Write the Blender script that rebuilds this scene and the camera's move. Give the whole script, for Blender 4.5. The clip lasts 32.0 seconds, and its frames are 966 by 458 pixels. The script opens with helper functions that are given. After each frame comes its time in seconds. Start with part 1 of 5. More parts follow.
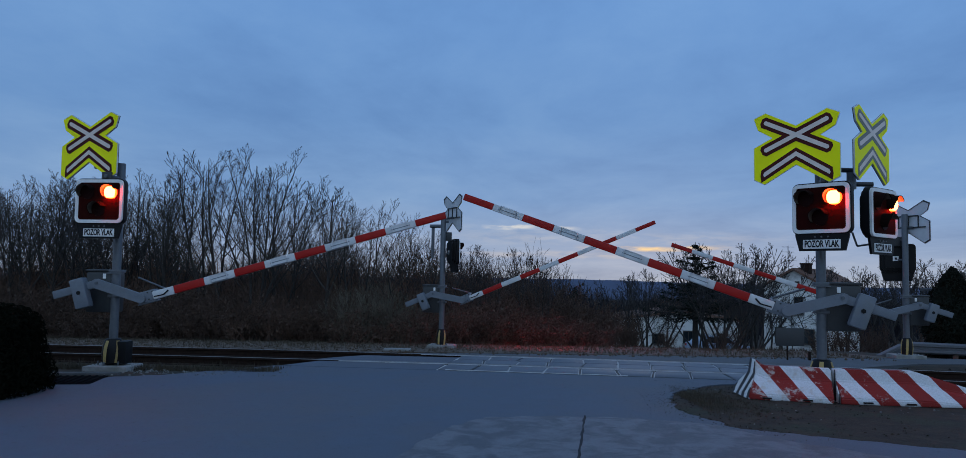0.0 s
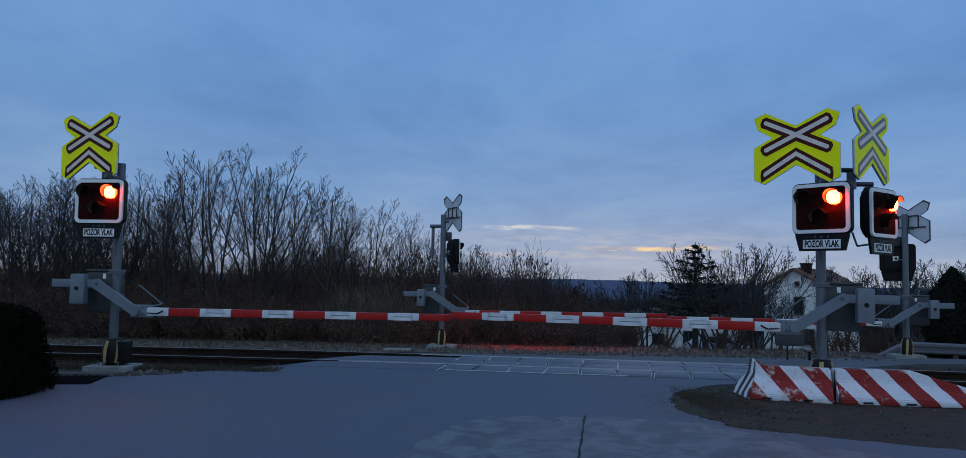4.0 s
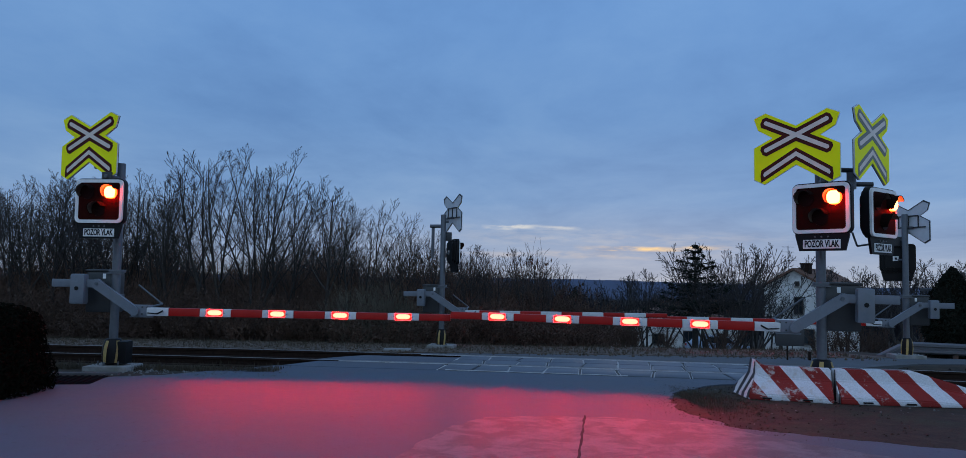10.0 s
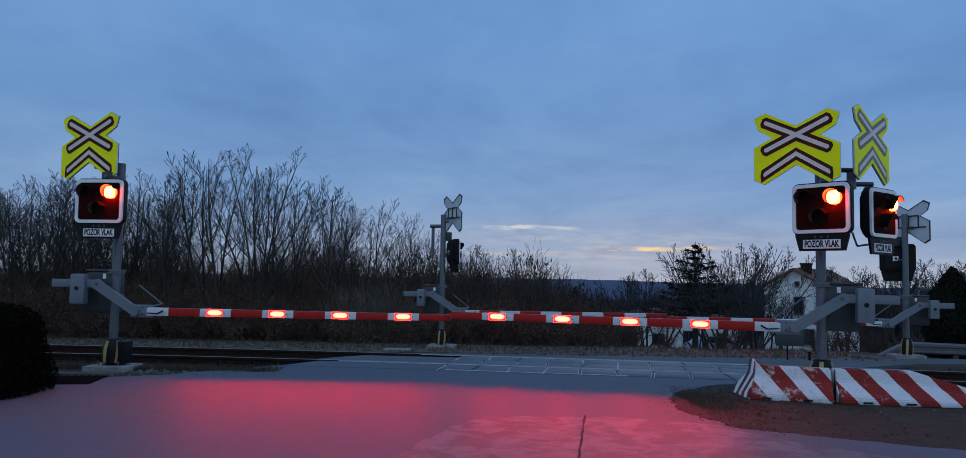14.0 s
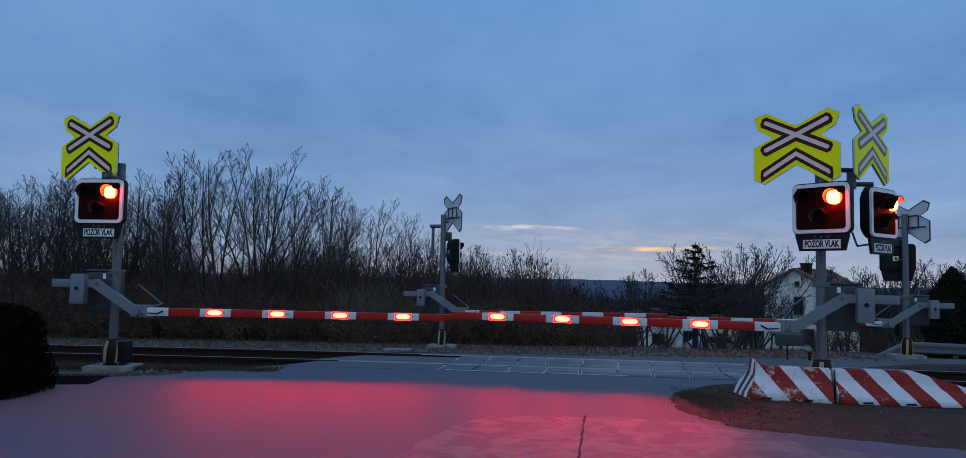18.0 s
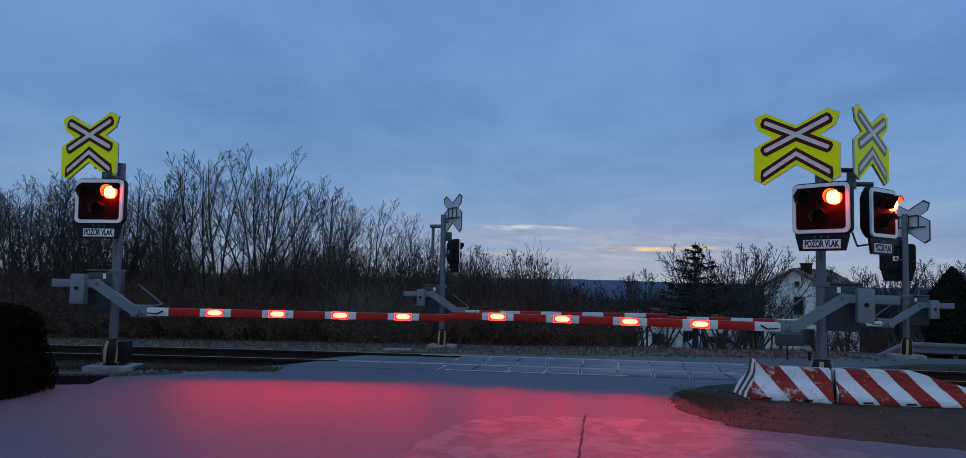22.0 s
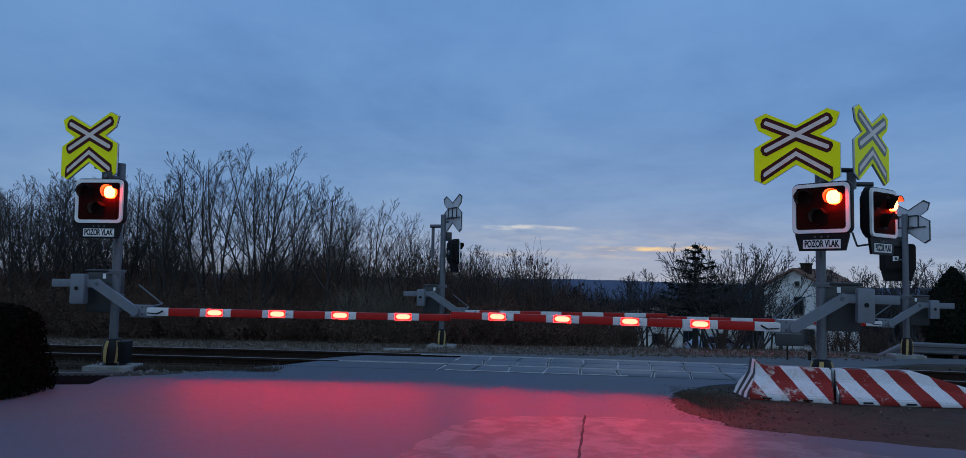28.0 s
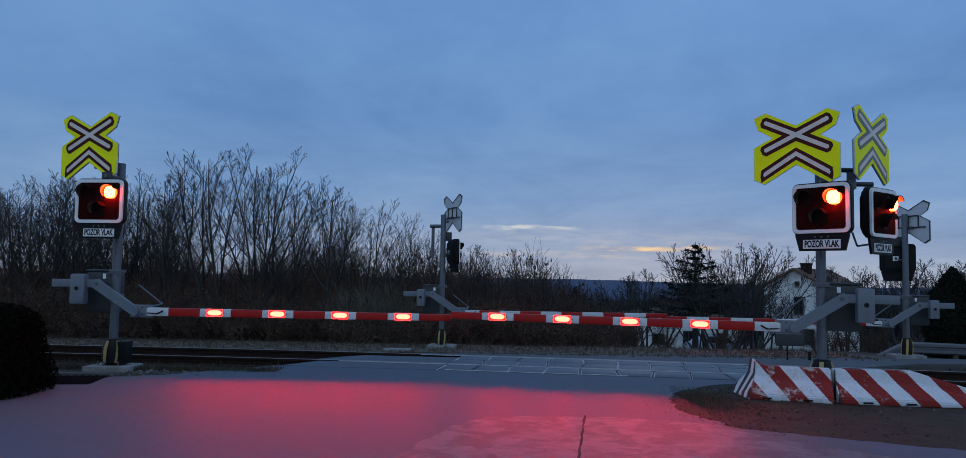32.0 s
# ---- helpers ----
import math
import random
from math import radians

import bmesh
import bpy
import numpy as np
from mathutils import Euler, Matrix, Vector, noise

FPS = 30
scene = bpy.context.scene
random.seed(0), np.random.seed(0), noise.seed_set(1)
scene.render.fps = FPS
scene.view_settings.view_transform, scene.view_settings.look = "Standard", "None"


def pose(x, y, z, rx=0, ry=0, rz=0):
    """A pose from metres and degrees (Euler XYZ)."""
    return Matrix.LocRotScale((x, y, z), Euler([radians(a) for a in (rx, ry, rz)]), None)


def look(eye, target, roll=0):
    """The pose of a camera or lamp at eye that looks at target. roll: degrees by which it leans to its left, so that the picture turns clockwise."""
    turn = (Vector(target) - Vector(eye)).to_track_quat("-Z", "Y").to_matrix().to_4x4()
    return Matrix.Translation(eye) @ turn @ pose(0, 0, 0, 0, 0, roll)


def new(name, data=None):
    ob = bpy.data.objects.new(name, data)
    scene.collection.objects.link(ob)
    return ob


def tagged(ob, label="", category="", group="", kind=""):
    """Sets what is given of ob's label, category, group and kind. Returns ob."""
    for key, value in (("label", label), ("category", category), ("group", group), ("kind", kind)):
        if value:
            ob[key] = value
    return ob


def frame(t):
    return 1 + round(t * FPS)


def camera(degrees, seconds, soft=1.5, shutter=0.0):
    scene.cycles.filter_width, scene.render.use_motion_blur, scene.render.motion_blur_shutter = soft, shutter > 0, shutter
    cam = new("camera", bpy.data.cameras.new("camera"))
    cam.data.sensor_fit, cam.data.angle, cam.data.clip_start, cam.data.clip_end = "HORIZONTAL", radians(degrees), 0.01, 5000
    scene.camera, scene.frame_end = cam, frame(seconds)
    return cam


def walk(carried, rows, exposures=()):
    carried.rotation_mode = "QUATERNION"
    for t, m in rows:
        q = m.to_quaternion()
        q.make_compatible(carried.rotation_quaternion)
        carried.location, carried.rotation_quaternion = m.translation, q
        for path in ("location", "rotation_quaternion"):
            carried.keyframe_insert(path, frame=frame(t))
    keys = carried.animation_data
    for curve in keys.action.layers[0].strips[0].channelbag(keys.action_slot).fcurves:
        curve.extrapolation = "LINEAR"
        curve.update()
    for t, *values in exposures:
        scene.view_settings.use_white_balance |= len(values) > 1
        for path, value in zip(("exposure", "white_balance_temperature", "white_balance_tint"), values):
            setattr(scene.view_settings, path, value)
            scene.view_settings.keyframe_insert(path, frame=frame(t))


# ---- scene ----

# ---- camera: it stands still by the roadside
EYE = (0.0, 0.0, 1.58)
cam = camera(65.03, 32.0, soft=0.8)
STAND = look(EYE, (0.0, 10.0, 2.214), 0.94)
walk(cam, [(0.0, STAND), (32.0, STAND)], exposures=[(0.0, 0.0), (9.0, 0.0), (32.0, -0.08)])

# ---- world: dusk under broken cloud
SUN_EL, SUN_AZ = radians(2.5), radians(13)
world = bpy.data.worlds.new("dusk")
scene.world = world
world.use_nodes = True


class Nodes:
    """Short hand for building a node tree."""

    def __init__(self, tree):
        self.t = tree
        tree.nodes.clear()

    def add(self, kind, **kw):
        n = self.t.nodes.new(kind)
        for k, v in kw.items():
            if k == "operation":
                n.operation = v
            elif k == "blend":
                n.blend_type = v
            elif k == "data":
                n.data_type = v
        return n

    def set(self, n, **kw):
        for k, v in kw.items():
            s = n.inputs[k.replace("_", " ")]
            if isinstance(v, bpy.types.NodeSocket):
                self.t.links.new(v, s)
            else:
                s.default_value = v
        return n

    def link(self, a, b):
        self.t.links.new(a, b)

    def math(self, op, a, b=0.0, clamp=False):
        n = self.t.nodes.new("ShaderNodeMath")
        n.operation, n.use_clamp = op, clamp
        for i, v in enumerate((a, b)):
            if isinstance(v, bpy.types.NodeSocket):
                self.link(v, n.inputs[i])
            else:
                n.inputs[i].default_value = v
        return n.outputs[0]

    def mix(self, fac, a, b, blend="MIX"):
        n = self.t.nodes.new("ShaderNodeMix")
        n.data_type, n.blend_type = "RGBA", blend
        for i, v in ((0, fac), (6, a), (7, b)):
            if isinstance(v, bpy.types.NodeSocket):
                self.link(v, n.inputs[i])
            else:
                n.inputs[i].default_value = v if i == 0 else (*v, 1) if len(v) == 3 else v
        return n.outputs[2]

    def ramp(self, fac, stops):
        n = self.t.nodes.new("ShaderNodeValToRGB")
        while len(n.color_ramp.elements) < len(stops):
            n.color_ramp.elements.new(0.5)
        for e, (p, c) in zip(n.color_ramp.elements, stops):
            e.position = p
            e.color = (c, c, c, 1) if isinstance(c, (int, float)) else (*c, 1)
        self.link(fac, n.inputs[0])
        return n.outputs[0]

    def noise(self, vec, scale, detail=4.0, rough=0.55, dist=0.0):
        n = self.t.nodes.new("ShaderNodeTexNoise")
        self.link(vec, n.inputs["Vector"])
        n.inputs["Scale"].default_value = scale
        n.inputs["Detail"].default_value = detail
        n.inputs["Roughness"].default_value = rough
        n.inputs["Distortion"].default_value = dist
        return n.outputs["Fac"]

    def mapping(self, vec, scale=(1, 1, 1), loc=(0, 0, 0), rot=(0, 0, 0)):
        n = self.t.nodes.new("ShaderNodeMapping")
        self.link(vec, n.inputs["Vector"])
        n.inputs["Scale"].default_value = scale
        n.inputs["Location"].default_value = loc
        n.inputs["Rotation"].default_value = rot
        return n.outputs[0]


def build_sky():
    k = Nodes(world.node_tree)
    vec = k.add("ShaderNodeTexCoord").outputs["Generated"]
    sep = k.add("ShaderNodeSeparateXYZ")
    k.link(vec, sep.inputs[0])
    x, y, z = sep.outputs
    sky = k.add("ShaderNodeTexSky")
    sky.sky_type = "NISHITA"
    sky.sun_disc = False
    sky.sun_elevation, sky.sun_rotation = SUN_EL, SUN_AZ
    # the cloud deck: colour by height, paler towards the horizon
    zc = k.math("MAXIMUM", z, 0.0)
    deck = k.ramp(zc, [(0.0, (0.38, 0.44, 0.55)), (0.035, (0.30, 0.39, 0.56)), (0.10, (0.205, 0.345, 0.59)),
                       (0.20, (0.157, 0.308, 0.588)), (0.34, (0.153, 0.316, 0.63)), (1.0, (0.20, 0.33, 0.60))])
    # a sheet of cloud far overhead: directions laid out on a plane
    h = k.math("ADD", zc, 0.10)
    flat = k.add("ShaderNodeCombineXYZ")
    k.link(k.math("DIVIDE", x, h), flat.inputs[0])
    k.link(k.math("DIVIDE", y, h), flat.inputs[1])
    m1 = k.mapping(flat.outputs[0], scale=(0.95, 0.62, 1.0), rot=(0, 0, 0.25))
    n1 = k.noise(m1, 0.9, 7, 0.58, 0.35)
    n2 = k.noise(k.mapping(flat.outputs[0], scale=(1.1, 0.80, 1.0), loc=(3.1, 0.7, 0)), 2.3, 8, 0.62, 0.2)
    tone = k.math("ADD", k.math("MULTIPLY", n1, 0.75), k.math("MULTIPLY", n2, 0.25))
    shade = k.ramp(tone, [(0.33, (0.76, 0.81, 0.87)), (0.5, (0.97, 0.99, 1.0)), (0.66, (1.20, 1.14, 1.07))])
    deck = k.mix(1.0, deck, shade, "MULTIPLY")
    # a little brighter towards the dusk
    lean = k.math("ADD", k.math("MULTIPLY", x, 0.06), 0.99)
    grey = k.add("ShaderNodeCombineXYZ")
    for i in range(3):
        k.link(lean, grey.inputs[i])
    deck = k.mix(1.0, deck, grey.outputs[0], "MULTIPLY")
    # thin gaps low over the place where the sun went down
    wave = k.math("MULTIPLY", k.math("SUBTRACT", k.noise(k.mapping(vec, scale=(9, 9, 0)), 1.0, 4, 0.6), 0.5), 0.014)
    torn = k.noise(k.mapping(vec, scale=(26, 26, 150)), 1.0, 5, 0.6, 0.2)
    for height, width, mid, reach, colour, amount in ((0.0405, 0.0040, 0.222, 0.105, (1.0, 0.70, 0.36), 1.0), (0.0665, 0.0034, 0.038, 0.042, (0.86, 0.82, 0.72), 0.95), (0.0655, 0.0030, 0.100, 0.030, (0.74, 0.73, 0.70), 0.7),
                                                      (0.063, 0.0065, 0.085, 0.16, (0.46, 0.52, 0.62), 0.45),
                                                      (0.052, 0.010, 0.16, 0.26, (0.50, 0.52, 0.58), 0.5), (0.031, 0.006, 0.12, 0.22, (0.66, 0.58, 0.52), 0.45)):
        dz = k.math("ABSOLUTE", k.math("SUBTRACT", k.math("ADD", z, wave), height))
        band = k.ramp(k.math("DIVIDE", dz, width), [(0.0, 1.0), (0.45, 0.7), (1.0, 0.0)])
        side = k.ramp(k.math("DIVIDE", k.math("ABSOLUTE", k.math("SUBTRACT", x, mid)), reach), [(0.0, 1.0), (0.45, 0.85), (1.0, 0.0)])
        front = k.math("GREATER_THAN", y, 0.0)
        broken = k.ramp(torn, [(0.40, 0.15), (0.58, 1.0)])
        gap = k.math("MULTIPLY", k.math("MULTIPLY", k.math("MULTIPLY", band, side), k.math("MULTIPLY", broken, front)), amount)
        deck = k.mix(gap, deck, colour)
    # brighter, greyer cloud overhead and on the far side from the dusk
    back = k.ramp(k.math("ADD", k.math("MULTIPLY", y, -0.5), 0.5), [(0.12, 0.0), (0.5, 0.30), (0.75, 0.7), (0.95, 1.0)])
    deck = k.mix(back, deck, k.mix(1.0, deck, (2.5, 2.0, 1.52), "MULTIPLY"))
    glow = k.mix(1.0, deck, k.mix(0.001, (0, 0, 0), sky.outputs[0]), "ADD")
    bg = k.add("ShaderNodeBackground")
    k.link(glow, bg.inputs[0])
    bg.inputs[1].default_value = 1.0
    out = k.add("ShaderNodeOutputWorld")
    k.link(bg.outputs[0], out.inputs[0])


build_sky()
sun_data = bpy.data.lights.new("sun", "SUN")
sun_data.energy, sun_data.angle, sun_data.color = 0.03, radians(12), (1.0, 0.72, 0.5)
sun = new("sun", sun_data)
sun.matrix_world = look((0, 0, 50), (-math.sin(SUN_AZ) * math.cos(SUN_EL) * 50, -math.cos(SUN_AZ) * math.cos(SUN_EL) * 50, 50 - 50 * math.sin(SUN_EL)))


# ---- materials
def material(name, a, b=None, scale=4.0, rough=0.7, metal=0.0, bump=0.15, fine=60.0, spread=(0.35, 0.65), coat=0.0,
             dirt=None, dirt_scale=1.2, dirt_at=(0.52, 0.72), vary=0.0, rough_vary=0.12, spec=0.5, speck=None):
    """A surface of two tones with fine grain, larger blotches of dirt and a bump."""
    m = bpy.data.materials.new(name)
    m.use_nodes = True
    k = Nodes(m.node_tree)
    vec = k.add("ShaderNodeTexCoord").outputs["Object"]
    b = b or tuple(c * 0.8 for c in a)
    n = k.noise(vec, scale, 6, 0.6, 0.2)
    g = k.noise(vec, fine, 3, 0.6)
    tone = k.math("ADD", k.math("MULTIPLY", n, 0.7), k.math("MULTIPLY", g, 0.3))
    col = k.mix(k.ramp(tone, [(spread[0], 0.0), (spread[1], 1.0)]), b, a)
    if dirt:
        d = k.noise(k.mapping(vec, loc=(5.2, 1.3, 7.7)), dirt_scale, 7, 0.65, 0.4)
        col = k.mix(k.ramp(d, [(dirt_at[0], 0.0), (dirt_at[1], 1.0)]), col, dirt)
    if speck:
        for sc, lo in ((9.0, 0.66), (31.0, 0.63)):
            s = k.noise(k.mapping(vec, loc=(1.7, 8.1, 3.3)), sc, 3, 0.7)
            col = k.mix(k.ramp(s, [(lo, 0.0), (lo + 0.05, 0.75)]), col, speck)
    if vary:
        rnd = k.add("ShaderNodeObjectInfo").outputs["Random"]
        col = k.mix(1.0, col, k.ramp(rnd, [(0.0, 1.0 - vary), (1.0, 1.0 + vary)]), "MULTIPLY")
    p = k.add("ShaderNodeBsdfPrincipled")
    k.link(col, p.inputs["Base Color"])
    k.link(k.math("ADD", k.math("MULTIPLY", n, 2 * rough_vary), rough - rough_vary, clamp=True), p.inputs["Roughness"])
    p.inputs["Metallic"].default_value = metal
    p.inputs["Coat Weight"].default_value = coat
    p.inputs["Specular IOR Level"].default_value = spec
    if bump:
        bp = k.add("ShaderNodeBump")
        bp.inputs["Strength"].default_value = bump
        bp.inputs["Distance"].default_value = 0.02
        k.link(tone, bp.inputs["Height"])
        k.link(bp.outputs[0], p.inputs["Normal"])
    out = k.add("ShaderNodeOutputMaterial")
    k.link(p.outputs[0], out.inputs[0])
    return m


def emitter(name, colour, strength):
    m = bpy.data.materials.new(name)
    m.use_nodes = True
    k = Nodes(m.node_tree)
    e = k.add("ShaderNodeEmission")
    e.inputs[0].default_value = (*colour, 1)
    e.inputs[1].default_value = strength
    out = k.add("ShaderNodeOutputMaterial")
    k.link(e.outputs[0], out.inputs[0])
    return m


def led_lens(name, edge, core, strength, half_x, half_z):
    """A lit red lens; the glare's pale core and red rim are put into its emission colour."""
    m = bpy.data.materials.new(name)
    m.use_nodes = True
    k = Nodes(m.node_tree)
    sep = k.add("ShaderNodeSeparateXYZ")
    k.link(k.add("ShaderNodeTexCoord").outputs["Object"], sep.inputs[0])
    ax = k.math("POWER", k.math("DIVIDE", k.math("ABSOLUTE", sep.outputs[0]), half_x), 4.0)
    az = k.math("POWER", k.math("DIVIDE", k.math("ABSOLUTE", sep.outputs[2]), half_z), 2.0)
    hot = k.ramp(k.math("ADD", ax, az), [(0.80, 1.0), (1.25, 0.0)])
    e = k.add("ShaderNodeEmission")
    k.link(k.mix(hot, edge, core), e.inputs[0])
    e.inputs[1].default_value = strength
    out = k.add("ShaderNodeOutputMaterial")
    k.link(e.outputs[0], out.inputs[0])
    return m


def striped(name, a, b, period, slope, dirt, phase=0.0, worn=(0.58, 0.66), axis=0):
    """Painted slanting bars on a block, in the block's own space, scuffed."""
    m = material(name, a, tuple(c * 0.8 for c in a), scale=6, rough=0.62, bump=0.2, fine=90)
    k = Nodes(m.node_tree)
    vec = k.add("ShaderNodeTexCoord").outputs["Object"]
    sep = k.add("ShaderNodeSeparateXYZ")
    k.link(vec, sep.inputs[0])
    wob = k.noise(vec, 9.0, 4, 0.6)
    run = k.math("ADD", k.math("ADD", sep.outputs[axis], k.math("MULTIPLY", sep.outputs[2], slope)), k.math("MULTIPLY", wob, 0.02))
    run = k.math("ADD", run, phase + 4 * period)
    bar = k.math("GREATER_THAN", k.math("FRACT", k.math("DIVIDE", run, period)), 0.5)
    col = k.mix(bar, a, b)
    fine = k.noise(vec, 55, 4, 0.65)
    col = k.mix(k.ramp(fine, [(0.35, 0.22), (0.6, 0.0)]), col, (0.09, 0.07, 0.07))
    wear = k.noise(vec, 5.0, 8, 0.72, 0.3)
    col = k.mix(k.ramp(wear, [(worn[0], 0.0), (worn[1], 0.85)]), col, dirt)
    p = k.add("ShaderNodeBsdfPrincipled")
    k.link(col, p.inputs["Base Color"])
    p.inputs["Roughness"].default_value = 0.65
    p.inputs["Specular IOR Level"].default_value = 0.2
    bp = k.add("ShaderNodeBump")
    bp.inputs["Strength"].default_value = 0.25
    bp.inputs["Distance"].default_value = 0.01
    k.link(k.math("ADD", fine, wear), bp.inputs["Height"])
    k.link(bp.outputs[0], p.inputs["Normal"])
    out = k.add("ShaderNodeOutputMaterial")
    k.link(p.outputs[0], out.inputs[0])
    return m


ASPHALT = material("asphalt", (0.071, 0.096, 0.138), (0.049, 0.067, 0.097), scale=2.6, rough=0.68, bump=0.45, fine=60, spread=(0.33, 0.67), rough_vary=0.10, dirt=(0.080, 0.082, 0.096), dirt_scale=0.45, dirt_at=(0.42, 0.7), speck=(0.030, 0.031, 0.034))
PATCH = material("pale_asphalt", (0.135, 0.148, 0.170), (0.094, 0.106, 0.126), scale=3.2, rough=0.62, bump=0.5, fine=50, rough_vary=0.06, dirt=(0.060, 0.068, 0.084), dirt_scale=2.6, dirt_at=(0.44, 0.56), speck=(0.05, 0.05, 0.055))
# duller, less blue asphalt for the far road and right-hand decks
DULLASPHALT = material("dull_grey_asphalt", (0.074, 0.083, 0.098), (0.048, 0.054, 0.065), scale=2.6, rough=0.75, bump=0.5, fine=60, rough_vary=0.06, dirt=(0.060, 0.056, 0.052), dirt_scale=0.9, dirt_at=(0.42, 0.7))
PANEL = material("rubber_panel", (0.088, 0.100, 0.124), (0.056, 0.065, 0.082), scale=3, rough=0.48, bump=0.25, fine=120, vary=0.18)
TAR = material("old_tar", (0.028, 0.030, 0.036), (0.018, 0.019, 0.023), scale=14, rough=0.8, bump=0.3, spec=0.2)
# near-black that stands for the dark of the drain channel
CHANNEL_SHADE = material("channel_shade_black", (0.008, 0.008, 0.009), (0.005, 0.005, 0.006), scale=9, rough=0.95, bump=0.2, spec=0.02)
# grit of the panel joints, also the pale of the painted rail glint
GRIT_GLINT = material("pale_grit_and_glint", (0.55, 0.55, 0.55), (0.30, 0.30, 0.30), scale=8, rough=0.85, bump=0.4, fine=150)
SOIL = material("soil", (0.058, 0.042, 0.031), (0.022, 0.018, 0.014), scale=3.4, rough=0.9, bump=0.9, fine=30, spec=0.2, dirt=(0.034, 0.042, 0.026), dirt_scale=0.9)
BALLAST = material("ballast", (0.040, 0.034, 0.030), (0.016, 0.014, 0.012), scale=18, rough=0.95, bump=0.9, fine=50, spec=0.1)
VERGE = material("verge", (0.112, 0.076, 0.050), (0.054, 0.039, 0.028), scale=5, rough=0.9, bump=0.8, fine=40, dirt=(0.125, 0.112, 0.095), dirt_scale=3.0, dirt_at=(0.55, 0.7))
CONCRETE = material("concrete", (0.27, 0.27, 0.265), (0.17, 0.17, 0.165), scale=5, rough=0.8, bump=0.3, fine=90, dirt=(0.14, 0.14, 0.12), dirt_scale=2.5)
GALV = material("galvanised_steel", (0.118, 0.130, 0.148), (0.086, 0.096, 0.112), scale=14, rough=0.5, metal=0.35, bump=0.08, fine=60)
GREY = material("grey_paint", (0.150, 0.172, 0.208), (0.118, 0.136, 0.166), scale=7, rough=0.5, bump=0.06, dirt=(0.14, 0.15, 0.16), dirt_scale=3)
GREY_DARK = material("dark_grey_paint", (0.032, 0.035, 0.039), (0.023, 0.025, 0.029), scale=6, rough=0.5, bump=0.05)
WHITE = material("white_sheeting", (0.82, 0.82, 0.82), (0.68, 0.69, 0.7), scale=5, rough=0.38, bump=0.04, dirt=(0.5, 0.5, 0.5), dirt_scale=4, dirt_at=(0.56, 0.8))
RED = material("red_sheeting", (0.40, 0.010, 0.007), (0.31, 0.008, 0.006), scale=5, rough=0.45, spec=0.25, bump=0.04, dirt=(0.2, 0.03, 0.025), dirt_scale=4, dirt_at=(0.58, 0.85))
YELLOW = material("fluorescent_yellow", (0.97, 0.95, 0.004), (0.92, 0.90, 0.004), scale=4, rough=0.5, bump=0.03, fine=90, spec=0.15)
FADED = material("faded_grey_sheeting", (0.150, 0.150, 0.130), (0.115, 0.115, 0.100), scale=6, rough=0.4, bump=0.02)
MAROON = material("maroon_sheeting", (0.080, 0.010, 0.008), (0.060, 0.008, 0.007), scale=6, rough=0.55, bump=0.02, spec=0.15)
SILVER = material("silver_white_sheeting", (0.80, 0.67, 0.60), (0.68, 0.57, 0.52), scale=6, rough=0.4, bump=0.02)
BLACK = material("black_plastic", (0.008, 0.008, 0.009), (0.005, 0.005, 0.006), scale=8, rough=0.5, bump=0.05, spec=0.2)
DARKRED = material("dark_screen", (0.034, 0.005, 0.004), (0.024, 0.004, 0.003), scale=8, rough=0.7, bump=0.04, spec=0.03)
LENS = material("dark_lens", (0.018, 0.004, 0.004), (0.012, 0.003, 0.003), scale=40, rough=0.5, bump=0.15, fine=120, spec=0.05)
GLOW_LINING = material("warm_glow_lining", (0.11, 0.085, 0.065), (0.085, 0.065, 0.05), scale=12, rough=0.5, bump=0.02)
HOOD = material("matt_black_hood", (0.016, 0.007, 0.006), (0.011, 0.006, 0.005), scale=12, rough=0.9, bump=0.05, spec=0.03)
WARNYEL = material("worn_yellow_paint", (0.46, 0.32, 0.10), (0.30, 0.21, 0.075), scale=9, rough=0.6, bump=0.1, dirt=(0.1, 0.08, 0.04), dirt_scale=5)
BACKPLATE = material("bare_aluminium", (0.62, 0.64, 0.67), (0.52, 0.54, 0.57), scale=6, rough=0.5, metal=0.15, bump=0.03)
RAIL = material("rail_steel", (0.30, 0.29, 0.28), (0.2, 0.19, 0.18), scale=12, rough=0.4, metal=0.9, bump=0.03)
RUST = material("rusty_steel", (0.034, 0.020, 0.015), (0.018, 0.011, 0.009), scale=12, rough=0.95, bump=0.3, spec=0.1)
SLEEPER = material("tarred_sleeper", (0.022, 0.018, 0.015), (0.012, 0.010, 0.009), scale=6, rough=0.95, bump=0.5, vary=0.25, spec=0.1)
BARK = material("dark_bark", (0.040, 0.033, 0.028), (0.020, 0.017, 0.015), scale=9, rough=0.9, bump=0.4, vary=0.3)
TWIG = material("bare_twigs", (0.036, 0.031, 0.030), (0.020, 0.018, 0.018), scale=3, rough=0.9, bump=0.0, vary=0.3)
STEM = material("brown_stems", (0.120, 0.064, 0.042), (0.050, 0.030, 0.022), scale=2, rough=0.9, bump=0.0, vary=0.35)
PALESTEM = material("pale_stems", (0.17, 0.15, 0.11), (0.09, 0.08, 0.06), scale=2, rough=0.9, bump=0.0, vary=0.2)
